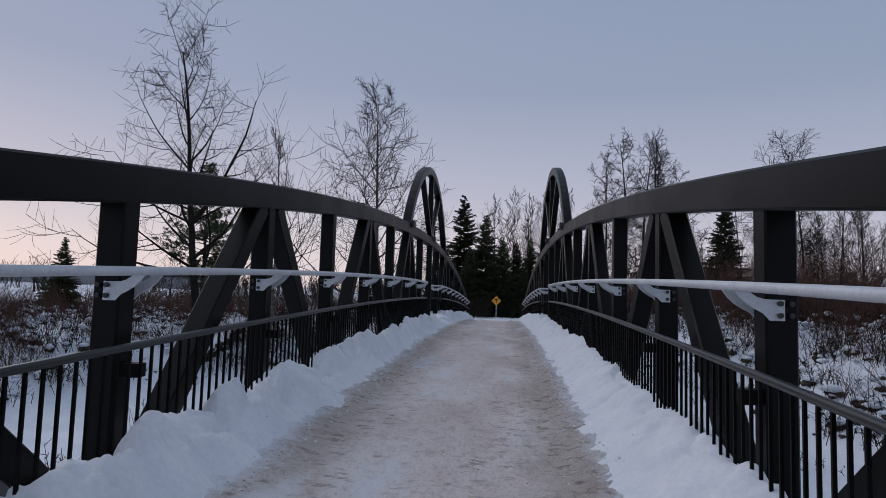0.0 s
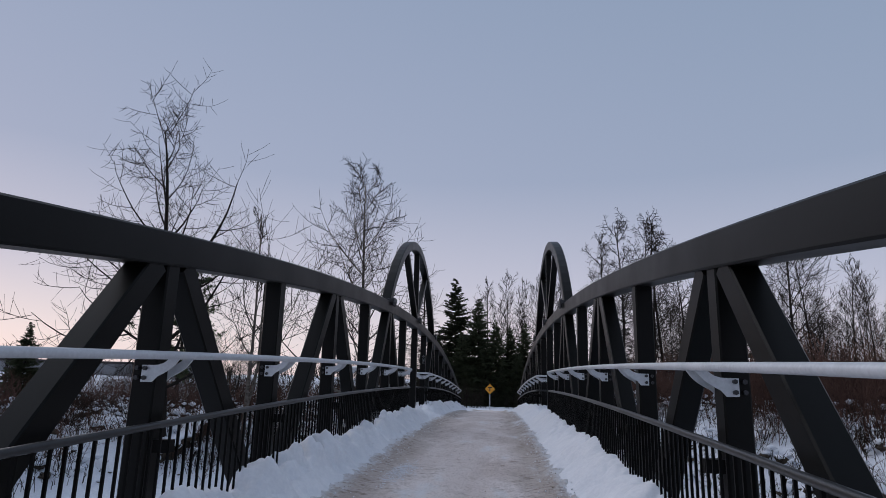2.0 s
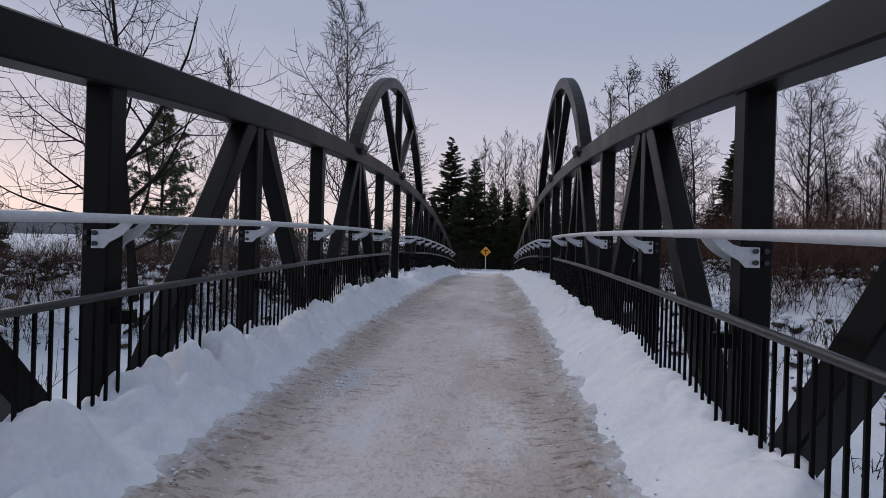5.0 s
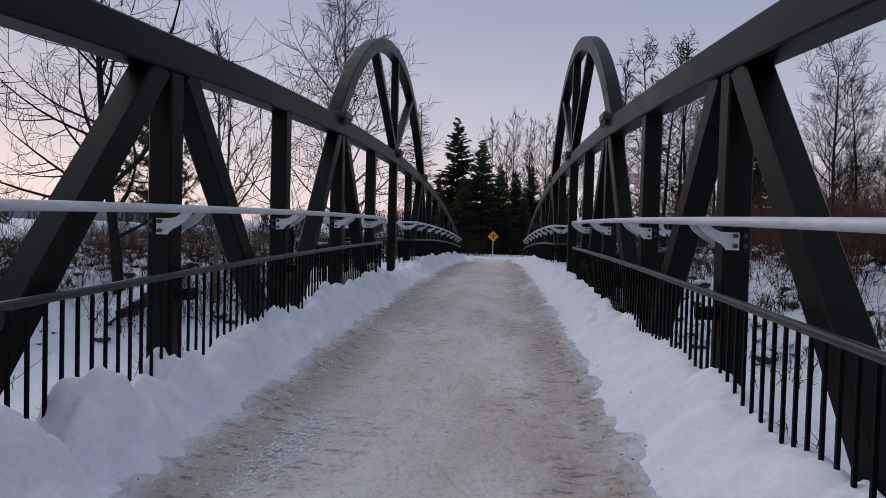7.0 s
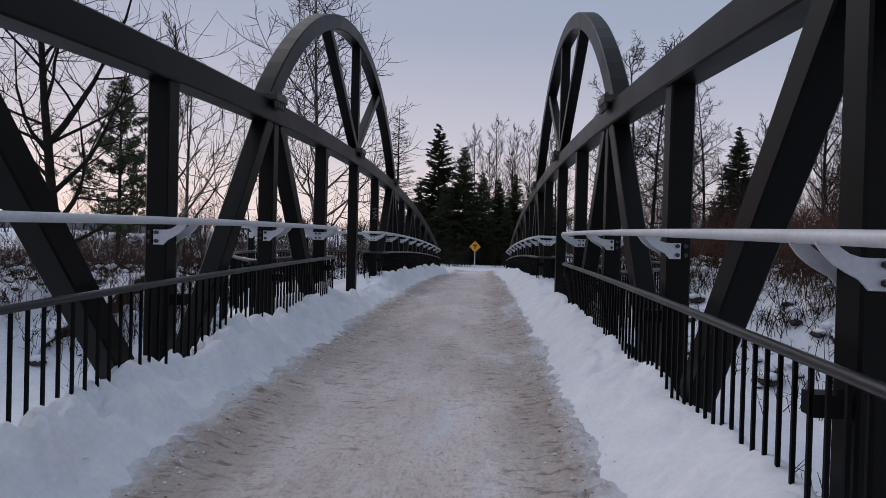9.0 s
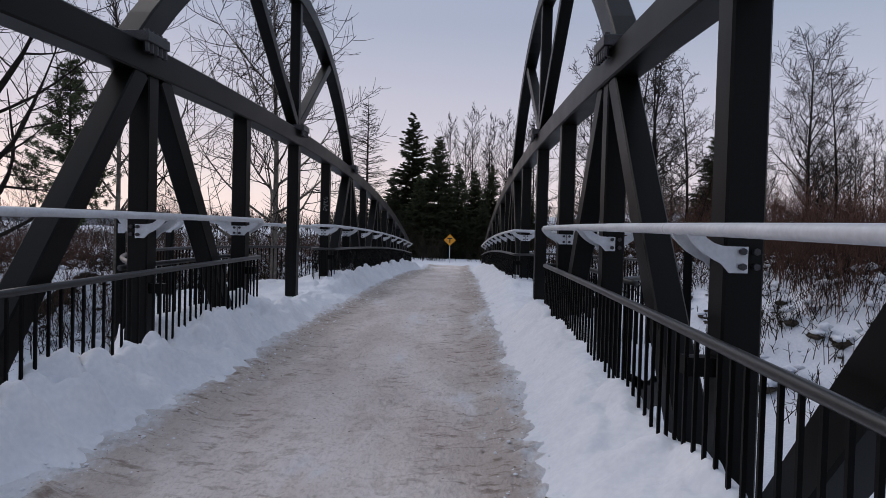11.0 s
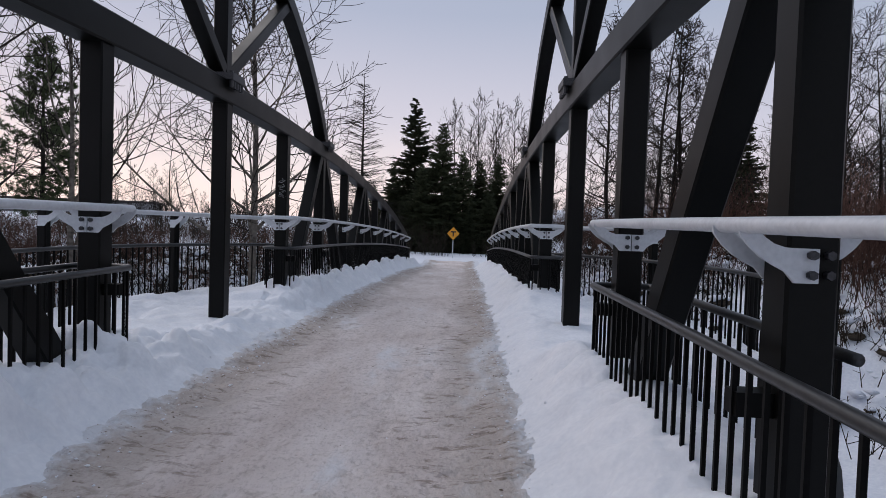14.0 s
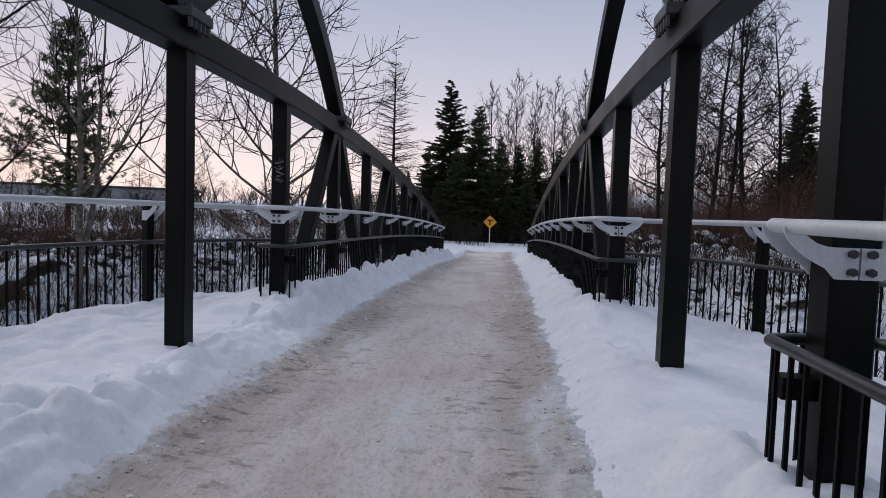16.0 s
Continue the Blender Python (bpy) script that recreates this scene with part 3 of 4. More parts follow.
# crumbs of snow and ice along the margins of the path
rng = random.Random(12)
crumb_v, crumb_f = [], []
ICO = [(0, 0, 1), (0.9, 0, 0.3), (0.28, 0.85, 0.3), (-0.72, 0.53, 0.3), (-0.72, -0.53, 0.3), (0.28, -0.85, 0.3), (0, 0, -0.6)]
ICO_F = [(0, 1, 2), (0, 2, 3), (0, 3, 4), (0, 4, 5), (0, 5, 1), (6, 2, 1), (6, 3, 2), (6, 4, 3), (6, 5, 4), (6, 1, 5)]
for i in range(4200):
    y = rng.uniform(-22, 23)
    side = rng.choice((-1, 1))
    x = side * (edge(y, side) + rng.gauss(-0.06, 0.12)) if rng.random() < 0.85 else rng.uniform(-1.1, 1.1)
    r = min(0.003 + rng.expovariate(1) * 0.0045, 0.018) * (1 if abs(x) > 0.95 else 0.5)
    u = abs(x) - X_P
    z = max(path_z(x, y), bank_z(side, u, y) if u > -1 else -9)
    o = len(crumb_v)
    tw = rng.random() * 6.28
    for a, b, c in ICO:
        k = rng.uniform(0.7, 1.2) * r
        crumb_v.append((x + k * (a * math.cos(tw) - b * math.sin(tw)), y + k * (a * math.sin(tw) + b * math.cos(tw)), z + 0.3 * r + k * c * 0.8))
    crumb_f.extend(tuple(q + o for q in f) for f in ICO_F)
# a broken heap of pale snow left on the margin
for i in range(1300):
    x, y = rng.gauss(-0.78, 0.08), -10.9 + rng.gauss(0, 0.42)
    x += 0.06 * (y + 10.9)
    r = min(0.003 + rng.expovariate(1) * 0.0045, 0.016)
    z = path_z(x, y)
    o = len(crumb_v)
    tw = rng.random() * 6.28
    for a, b, c in ICO:
        k = rng.uniform(0.7, 1.2) * r
        crumb_v.append((x + k * (a * math.cos(tw) - b * math.sin(tw)), y + k * (a * math.sin(tw) + b * math.cos(tw)), z + 0.1 * r + k * c * 0.7))
    crumb_f.extend(tuple(q + o for q in f) for f in ICO_F)
dirt_v, dirt_f = [], []
for i in range(3200):
    y = rng.uniform(-22, 24)
    side = -1 if rng.random() < 0.6 else 1
    x = side * (edge(y, side) + rng.gauss(-0.13, 0.09)) if rng.random() < 0.8 else rng.uniform(-1.1, 1.1)
    r = min(0.003 + rng.expovariate(1) * 0.0028, 0.011)
    u = abs(x) - X_P
    z = max(path_z(x, y), bank_z(side, u, y) if u > -1 else -9)
    o = len(dirt_v)
    for a, b, c in ICO:
        k = rng.uniform(0.6, 1.3) * r
        dirt_v.append((x + k * a * 1.3, y + k * b, z + k * c * 0.6))
    dirt_f.extend(tuple(q + o for q in f) for f in ICO_F)
tagged(new("dirt_crumbs", mesh_of("dirt_crumbs", dirt_v, dirt_f, GRIT)), "brown grit and dirty ice crumbs on the path", "grit", "", "stuff")
tagged(new("snow_crumbs", mesh_of("snow_crumbs", crumb_v, crumb_f, SNOW)), "small crumbs of snow along the path", "snow", "", "stuff")


# ---- ground ----
def ground_z(x, y):
    r = math.hypot(x / 18.5, y / 20.0) if x < 0 else math.hypot(x / 13.6, y / 21.0)
    k = smooth(0.7, 1.25, r + 0.12 * fbm(x, y, 0.09, 3, 31))
    z = -3.6 + (2.9 if x < 0 else 2.9 + 1.1 * smooth(2, 9, x)) * k + 0.18 * fbm(x, y, 0.25, 4, 33) * (0.2 + k)
    far = math.hypot(x, y)
    hill = smooth(45, 150, far) * (3.5 + 2.0 * fbm(x, y, 0.012, 3, 35))
    z += hill * (1.0 if x < 0 else 1.6)
    on_path = 1 - smooth(2.2, 4.5, abs(x))
    if abs(y) > 20:
        w = on_path * smooth(20.5, 23.2, abs(y)) * (1 - smooth(60, 80, abs(y)))
        z = z * (1 - w) + (camber(y) + 0.02) * w
        road = smooth(27, 30, y) * (1 - smooth(40, 44, y)) * (1 - smooth(40, 70, abs(x)))
        z = z * (1 - road) + (camber(23.5) + 0.0) * road
    return z


def stretch(n, inner, outer):
    t = np.linspace(-1, 1, n)
    return np.sign(t) * (inner * abs(t) + (outer - inner) * abs(t) ** 5)


ground = tagged(new("ground", grid_sheet("ground", stretch(181, 55, 1500), stretch(221, 65, 1500), ground_z, FIELD)), "snow-covered ground and frozen creek below the bridge", "ground", "", "structure")


# ---- trees ----
THIN = (0.03, 0.026, 0.019, 0.0145, 0.012)


def grow(seed, height, radius, levels=4, spread=0.75, limbs=9, lift=0.35, crook=0.12, start=0.25, taper=0.85, kids=6, reach=0.52, cone=1.0, extras=()):
    """Verts, faces and each face's level of a bare tree: a trunk with limbs, branches and twigs."""
    rng = random.Random(seed)
    verts, faces, ranks = [], [], []

    def limb(base, d, length, rad, level):
        steps = (12, 8, 5, 3, 2)[level]
        pts, rads = [base], [rad]
        p, way = base.copy(), d.normalized()
        for i in range(steps):
            k = (0.25, 0.75, 0.8, 0.7, 0.6)[level] * crook
            way = way + Vector((rng.gauss(0, k), rng.gauss(0, k), rng.gauss(0, k * 0.7) + (lift * (0.10 + 0.45 * i / steps) if level else 0.03)))
            way.normalize()
            p = p + way * (length / steps)
            pts.append(p.copy())
            rads.append(max(rad * (1 - taper * (i + 1) / steps), THIN[level] * (1 - 0.5 * (i + 1) / steps)))
        v, f = tube_rings(pts, rads, (9, 6, 4, 3, 3)[level])
        off = len(verts)
        verts.extend(v)
        faces.extend(tuple(i + off for i in q) for q in f[:-2])
        ranks.extend([level] * (len(f) - 2))
        if level >= levels:
            return
        count = limbs if level == 0 else max(int(kids * (1.15 - 0.12 * level)), 2)
        for c in range(count):
            fr = start + (1 - start) * (c + rng.random()) / count if level == 0 else 0.2 + 0.8 * (c + rng.random()) / count
            j = min(int(fr * steps), steps - 1)
            q = pts[j].lerp(pts[j + 1], fr * steps - j)
            tangent = (pts[j + 1] - pts[j]).normalized()
            az = rng.random() * 2 * math.pi if level else c * 2.4 + rng.random()
            a = tangent.orthogonal().normalized()
            b = tangent.cross(a)
            side_way = a * math.cos(az) + b * math.sin(az)
            ang = spread * rng.uniform(0.75, 1.2)
            if level == 0:
                ang *= 1.2 - 0.6 * fr
            dd = tangent * math.cos(ang) + side_way * math.sin(ang)
            share = (reach * (1.22 - cone * fr), 0.44, 0.46, 0.55)[level]
            rr = rads[j] * rng.uniform(0.40, 0.58)
            limb(q, dd, length * share * rng.uniform(0.7, 1.15), rr, level + 1)
        if level == 0:
            for fr, way, ln, rr in extras:
                j = int(fr * steps)
                limb(pts[j], Vector(way), ln, rr, 1)

    limb(Vector((0, 0, -0.3)), Vector((0, 0, 1)), height, radius, 0)
    return verts, faces, ranks


def tree_data(bark, twigs, **kw):
    """Trunk with its big limbs in one mesh, the crown of branches and twigs in another."""
    v, f, r = grow(**kw)

    def some(name, keep, mat):
        used, order, out = {}, [], []
        for q, k in zip(f, r):
            if keep(k):
                for i in q:
                    if i not in used:
                        used[i] = len(order)
                        order.append(v[i])
                out.append(tuple(used[i] for i in q))
        return mesh_of(name, order, out, mat, True)
    return [("trunk", some("trunk", lambda k: k < 2, bark)), ("crown", some("crown", lambda k: k > 1, twigs))]


def needle_spray(verts, faces, base, way, length, width, rng, drop):
    """Narrow needle blades to both sides of a twig, hanging a little."""
    way = way.normalized()
    side_way = way.cross(Vector((0, 0, 1)))
    if side_way.length < 0.01:
        side_way = Vector((1, 0, 0))
    side_way.normalize()
    n = max(int(length / 0.13), 3)
    for i in range(n):
        f = (i + rng.random()) / n
        p = base + way * (length * f) + Vector((0, 0, -drop * f * f * length))
        w = width * (1.1 - 0.7 * f) * rng.uniform(0.6, 1.2)
        for s in (-1, 1):
            tip = p + side_way * (s * w) + way * (w * 0.8) + Vector((0, 0, rng.uniform(-0.7, 0.15) * w))
            e = way * (0.055 + 0.04 * rng.random()) + Vector((0, 0, 0.05))
            o = len(verts)
            verts.extend((tuple(p - e), tuple(p + e), tuple(tip)))
            faces.append((o, o + 1, o + 2))


def conifer(seed, height, width, needles=True, dense=1.0, droop=0.35, first=0.06, ragged=0.25, twig=0.010):
    """Trunk verts and faces, and needle verts and faces."""
    rng = random.Random(seed)
    tv, tf = tube_rings([(0, 0, -0.3), (0.02, 0, height * 0.5), (0, 0.02, height)], [height * 0.012, height * 0.007, 0.012], 7)
    tv, tf = list(tv), list(tf)
    nv, nf = [], []
    z = height * first
    while z < height * 0.985:
        f = z / height
        reach = width * (1 - f) ** 0.85 * (0.6 + 0.4 * min(f / 0.12, 1)) + 0.08
        m = max(int((5 + 5 * (1 - f)) * dense), 4)
        for i in range(m):
            az = rng.random() * 2 * math.pi
            ln = reach * rng.uniform(1 - ragged * 1.6, 1 + ragged * 0.6)
            rise = 0.45 * f - droop * (1 - f) * rng.uniform(0.5, 1.3)
            way = Vector((math.cos(az), math.sin(az), rise)).normalized()
            base = Vector((0, 0, z + rng.uniform(-0.5, 0.5)))
            v, fc = tube_rings([base, base + way * ln * 0.55, base + way * ln + Vector((0, 0, 0.06 * ln))], [twig + 0.006 * ln, twig * 0.9, twig * 0.5], 3)
            o = len(tv)
            tv.extend(v)
            tf.extend(tuple(k + o for k in q) for q in fc[:-2])
            if needles:
                needle_spray(nv, nf, base + way * (ln * 0.1), way, ln * 0.95, 0.14 + 0.17 * ln, rng, 0.05)
                for b in range(int(3 + ln * 3.0)):
                    fr = rng.uniform(0.15, 0.95)
                    s = rng.choice((-1, 1))
                    w2 = (way + way.cross(Vector((0, 0, 1))) * (s * rng.uniform(0.5, 1.0)) + Vector((0, 0, rng.uniform(-0.5, 0.1)))).normalized()
                    needle_spray(nv, nf, base + way * (ln * fr), w2, ln * 0.42 * (1.15 - fr) + 0.14, 0.11 + 0.05 * ln, rng, 0.3)
            else:
                for b in range(int(3 + ln * 5)):
                    fr = rng.uniform(0.15, 1)
                    s = rng.choice((-1, 1))
                    w2 = (way + way.cross(Vector((0, 0, 1))) * (s * rng.uniform(0.4, 1.0)) + Vector((0, 0, rng.uniform(-0.5, 0.2)))).normalized()
                    q = base + way * (ln * fr)
                    v, fc = tube_rings([q, q + w2 * (0.14 + 0.26 * ln * rng.random())], [twig * 0.7, twig * 0.4], 3)
                    o = len(tv)
                    tv.extend(v)
                    tf.extend(tuple(k + o for k in qf) for qf in fc[:-2])
        z += height * 0.018 / max(dense, 0.4) + 0.06
    return tv, tf, nv, nf


def pine(seed, height, width):
    """A pine: rising branches that end in round tufts of needles, with gaps between."""
    r = random.Random(seed)
    tv, tf = tube_rings([(0, 0, -0.3), (0.05, 0, height * 0.5), (0, 0.03, height)], [0.16, 0.09, 0.015], 8)
    tv, tf = list(tv), list(tf)
    nv, nf = [], []

    def tuft(c, size):
        for i in range(26):
            d = Vector((r.gauss(0, 1), r.gauss(0, 1), r.gauss(0.35, 0.8))).normalized()
            side_way = d.orthogonal().normalized() * 0.022
            p = c + d * (size * 0.15)
            o = len(nv)
            nv.extend((tuple(p - side_way), tuple(p + side_way), tuple(c + d * size * r.uniform(0.7, 1.2))))
            nf.append((o, o + 1, o + 2))

    z = height * 0.14
    while z < height * 0.97:
        f = z / height
        reach = width * (0.45 + 1.1 * f if f < 0.4 else 0.9 * (1 - f) / 0.6 + 0.04)
        for i in range(4):
            az, ln = r.random() * 6.283, reach * r.uniform(0.45, 1.1)
            way = Vector((math.cos(az), math.sin(az), r.uniform(0.0, 0.45))).normalized()
            b = Vector((0, 0, z + r.uniform(-0.2, 0.2)))
            e = b + way * ln + Vector((0, 0, 0.12 * ln))
            v, fc = tube_rings([b, b + way * ln * 0.5, e], [0.03, 0.018, 0.008], 4)
            o = len(tv)
            tv.extend(v)
            tf.extend(tuple(k + o for k in q) for q in fc[:-2])
            for j in range(int(3 + ln * 5)):
                q = b.lerp(e, r.uniform(0.35, 1.05)) + Vector((r.gauss(0, 0.16), r.gauss(0, 0.16), r.gauss(0.05, 0.12)))
                tuft(q, r.uniform(0.16, 0.28))
        z += 0.30
    return [("trunk", mesh_of("trunk", tv, tf, BARK)), ("crown", mesh_of("crown", nv, nf, PINEN))]


def conifer_data(mat, **kw):
    tv, tf, nv, nf = conifer(**kw)
    out = [("trunk", mesh_of("trunk", tv, tf, BARK))]
    if nv:
        out.append(("crown", mesh_of("crown", nv, nf, mat)))
    return out


def plant(name, label, data, x, y, turn=0, scale=1.0, group="", lean=(0, 0)):
    t = thing(name, label, "tree", group)
    t.matrix_world = pose(x, y, ground_z(x, y), lean[0], lean[1], turn) @ Matrix.Diagonal((scale, scale, scale, 1))
    for nm, me in data:
        part(nm, me, BARK, t)
    return t


COTTON = tree_data(BARK, BARK, seed=29, height=17.0, radius=0.25, levels=3, spread=1.1, limbs=19, lift=0.42, crook=0.10, start=0.2, kids=8, reach=0.40, cone=0.72,
                   extras=((0.47, (0.55, 0.2, 0.72), 8.2, 0.14), (0.25, (-0.85, -0.5, 0.1), 6.6, 0.10), (0.24, (0.85, 0.2, 0.3), 4.6, 0.09), (0.42, (-0.8, -0.2, 0.4), 6.0, 0.08), (0.36, (-0.7, 0.3, 0.5), 6.0, 0.08)))
POPLAR = tree_data(PALE, BARK, seed=5, height=15.6, radius=0.16, levels=3, spread=0.98, limbs=30, lift=0.36, crook=0.06, start=0.2, kids=8, reach=0.42, cone=1.0)
SLIM = tree_data(PALE, BARK, seed=23, height=12.0, radius=0.12, levels=3, spread=0.7, limbs=10, lift=0.35, crook=0.07, start=0.3, kids=7, reach=0.28,
                 extras=((0.17, (0.17, 0.1, 0.98), 9.0, 0.09), (0.34, (0.42, 0.2, 0.8), 5.6, 0.06), (0.5, (-0.4, -0.2, 0.7), 3.6, 0.045)))
ASPEN = [tree_data(BARK, BARK, seed=40 + i, height=12.5, radius=0.09, levels=3, spread=0.74, limbs=15, lift=0.3, crook=0.06, start=0.2, kids=7, reach=0.36) for i in range(4)]
WILD = [tree_data(BARK, BARK, seed=50 + i, height=11.5, radius=0.12, levels=3, spread=1.15, limbs=24, lift=0.26, crook=0.10, start=0.16, kids=7, reach=0.29, cone=0.9) for i in range(2)]
BUSHY = tree_data(BARK, BARK, seed=57, height=14.0, radius=0.17, levels=3, spread=1.0, limbs=26, lift=0.34, crook=0.09, start=0.2, kids=9, reach=0.34, cone=0.78)

plant("bare_tree", "tall leafless cottonwood with crooked dark limbs on the bank", COTTON, -15.8, 10.7, 0, 0.97, "", (0, -3))
plant("bare_tree", "tall leafless poplar with a pale trunk and oval crown", POPLAR, -7.5, 16.5, 100, 1.06, "", (0, 2.2))
plant("bare_tree", "slim leafless tree with pale forked stems", SLIM, -13.0, 13.8, 0, 1.08)
plant("bare_tree", "tall leafless tree above the creek bank", BUSHY, 23.9, 31.7, 200, 1.06)
for x, y, k, s, a in ((8.3, 25.8, 0, 1.02, 0), (9.6, 26.4, 1, 1.18, 70), (10.4, 25.2, 0, 1.08, 110), (11.3, 25.6, 0, 1.06, 140), (12.5, 26.6, 1, 1.16, 200), (13.9, 25.9, 0, 0.95, 250)):
    plant("bare_tree", "leafless tree with level dark twigs by the bridge's end", WILD[k], x, y, a, s, "trees by the bridge's end", (0, 3 if k else -2))

SPRUCE = [conifer_data(NEEDLE, seed=60 + i, height=12.0, width=3.3 + 0.5 * i, dense=1.25, ragged=0.36, droop=0.24) for i in range(2)]
PINE = pine(70, 12.0, 3.9)
LARCH = conifer_data(None, seed=75, height=10.5, width=2.5, needles=False, dense=1.1, droop=0.12, twig=0.013)
for x, y, k, s, a in ((-4.1, 49, 0, 1.13, 0), (-1.5, 47, 1, 0.91, 60), (-3.2, 45.5, 1, 0.61, 100), (0.4, 46.5, 0, 0.72, 20), (1.9, 48, 1, 0.67, 200), (3.5, 48.5, 0, 0.72, 130), (5.2, 47, 1, 0.60, 10), (-5.7, 47, 1, 0.61, 150), (-0.7, 45.2, 0, 0.50, 40), (2.6, 45.4, 1, 0.48, 75), (6.9, 46.4, 0, 0.46, 210), (-7.2, 46, 0, 0.46, 310), (-4.6, 45, 0, 0.39, 12), (1.0, 44.8, 1, 0.33, 64), (4.4, 45.2, 0, 0.39, 99)):
    plant("spruce_tree", "dark green spruce tree beyond the road", SPRUCE[k], x, y, a, s, "spruces beyond the road")
plant("spruce_tree", "dark spruce tree in the thicket", SPRUCE[0], 23.2, 44.8, 80, 0.98)
plant("spruce_tree", "small dark spruce on the snowy bank", SPRUCE[1], -28.3, 16.7, 30, 0.41)
plant("pine_tree", "green pine tree with an open crown", PINE, -25.4, 30.0, 0, 1.1)
plant("larch_tree", "leafless larch with thin level branches", LARCH, -4.9, 26.0, 0, 0.98)

rng = random.Random(4)
for i in range(10):
    x, y = -1.2 + i * 1.0 + rng.uniform(-0.4, 0.4), rng.uniform(51, 57)
    plant("bare_tree", "leafless aspen behind the spruces", ASPEN[i % 4], x, y, rng.uniform(0, 360), rng.uniform(0.87, 1.19), "aspens behind the spruces")
for i in range(30):
    y = rng.uniform(14, 62)
    x = 14 + rng.random() * 33 + 0.12 * (y - 14)
    plant("bare_tree", "leafless aspen in the thicket", ASPEN[i % 4] if i % 3 else WILD[i % 2], x, y, rng.uniform(0, 360), rng.uniform(0.6, 0.98), "aspens in the thicket", (rng.uniform(-4, 4), rng.uniform(-5, 5)))
for i in range(16):
    x, y = rng.uniform(-42, -7), rng.uniform(21, 62)
    if 27 < y < 44:
        continue
    plant("bare_tree", "small leafless tree on the far bank", WILD[i % 2] if i % 2 else ASPEN[i % 4], x, y, rng.uniform(0, 360), rng.uniform(0.35, 0.62), "small trees on the far bank")


# ---- shrubs ----
def shrub_mesh(seed, stems, height, rad=0.011):
    r = random.Random(seed)
    V, F = [], []

    def stick(p, way, ln, rd, lev):
        q = p + way * (ln * 0.5)
        w2 = (way + Vector((r.gauss(0, 0.18), r.gauss(0, 0.18), 0.1))).normalized()
        e = q + w2 * (ln * 0.5)
        v, f = tube_rings([p, q, e], [rd, rd * 0.8, rd * 0.45], 3)
        o = len(V)
        V.extend(v)
        F.extend(tuple(k + o for k in g) for g in f[:-2])
        if lev:
            for c in range(4 if lev == 2 else 2):
                b = p.lerp(e, r.uniform(0.25, 0.95))
                w = (way + Vector((r.gauss(0, 0.5), r.gauss(0, 0.5), r.gauss(0.1, 0.3)))).normalized()
                stick(b, w, ln * r.uniform(0.3, 0.5), rd * 0.65, lev - 1)

    for i in range(stems):
        a, d = r.random() * 6.283, r.random() * 0.7
        lean, az = r.uniform(0.05, 0.8), r.random() * 6.283
        stick(Vector((math.cos(a) * d, math.sin(a) * d, -0.15)), Vector((math.cos(az) * lean, math.sin(az) * lean, 1)).normalized(), height * r.uniform(0.5, 1.1), rad, 2)
    return mesh_of("shrub", V, F, TWIG)


def bank_spot(r):
    """A place on the overgrown banks, clear of bridge, creek bed and road."""
    while True:
        if r.random() < 0.48:
            x, y = r.uniform(-46, -4), r.uniform(-18, 62)
        else:
            x, y = r.uniform(4, 44), r.uniform(-18, 62)
        g = ground_z(x, y)
        if (g < -2.9 and (x > 0 or r.random() < 0.95)) or (x > 0 and g < -0.9 and r.random() < 0.75):
            continue
        if 29 < y < 43.5 or (abs(x) < 5.5 and y < 43.5):
            continue
        return x, y, g


SHRUB = [shrub_mesh(80 + i, 10, 1.6) for i in range(4)]
made = 0
while made < 280:
    x, y, g = bank_spot(rng)
    if math.hypot(x, y - 6) > 27:
        continue
    made += 1
    o = new("shrub", SHRUB[made % 4])
    k = rng.uniform(0.55, 1.35)
    o.matrix_world = pose(x, y, g, rng.uniform(-6, 6), rng.uniform(-6, 6), rng.uniform(0, 360)) @ Matrix.Diagonal((k, k, k * rng.uniform(0.8, 1.2), 1))
    tagged(o, "red-brown leafless willow shrub in the snow", "shrub", "shrubs on the banks")


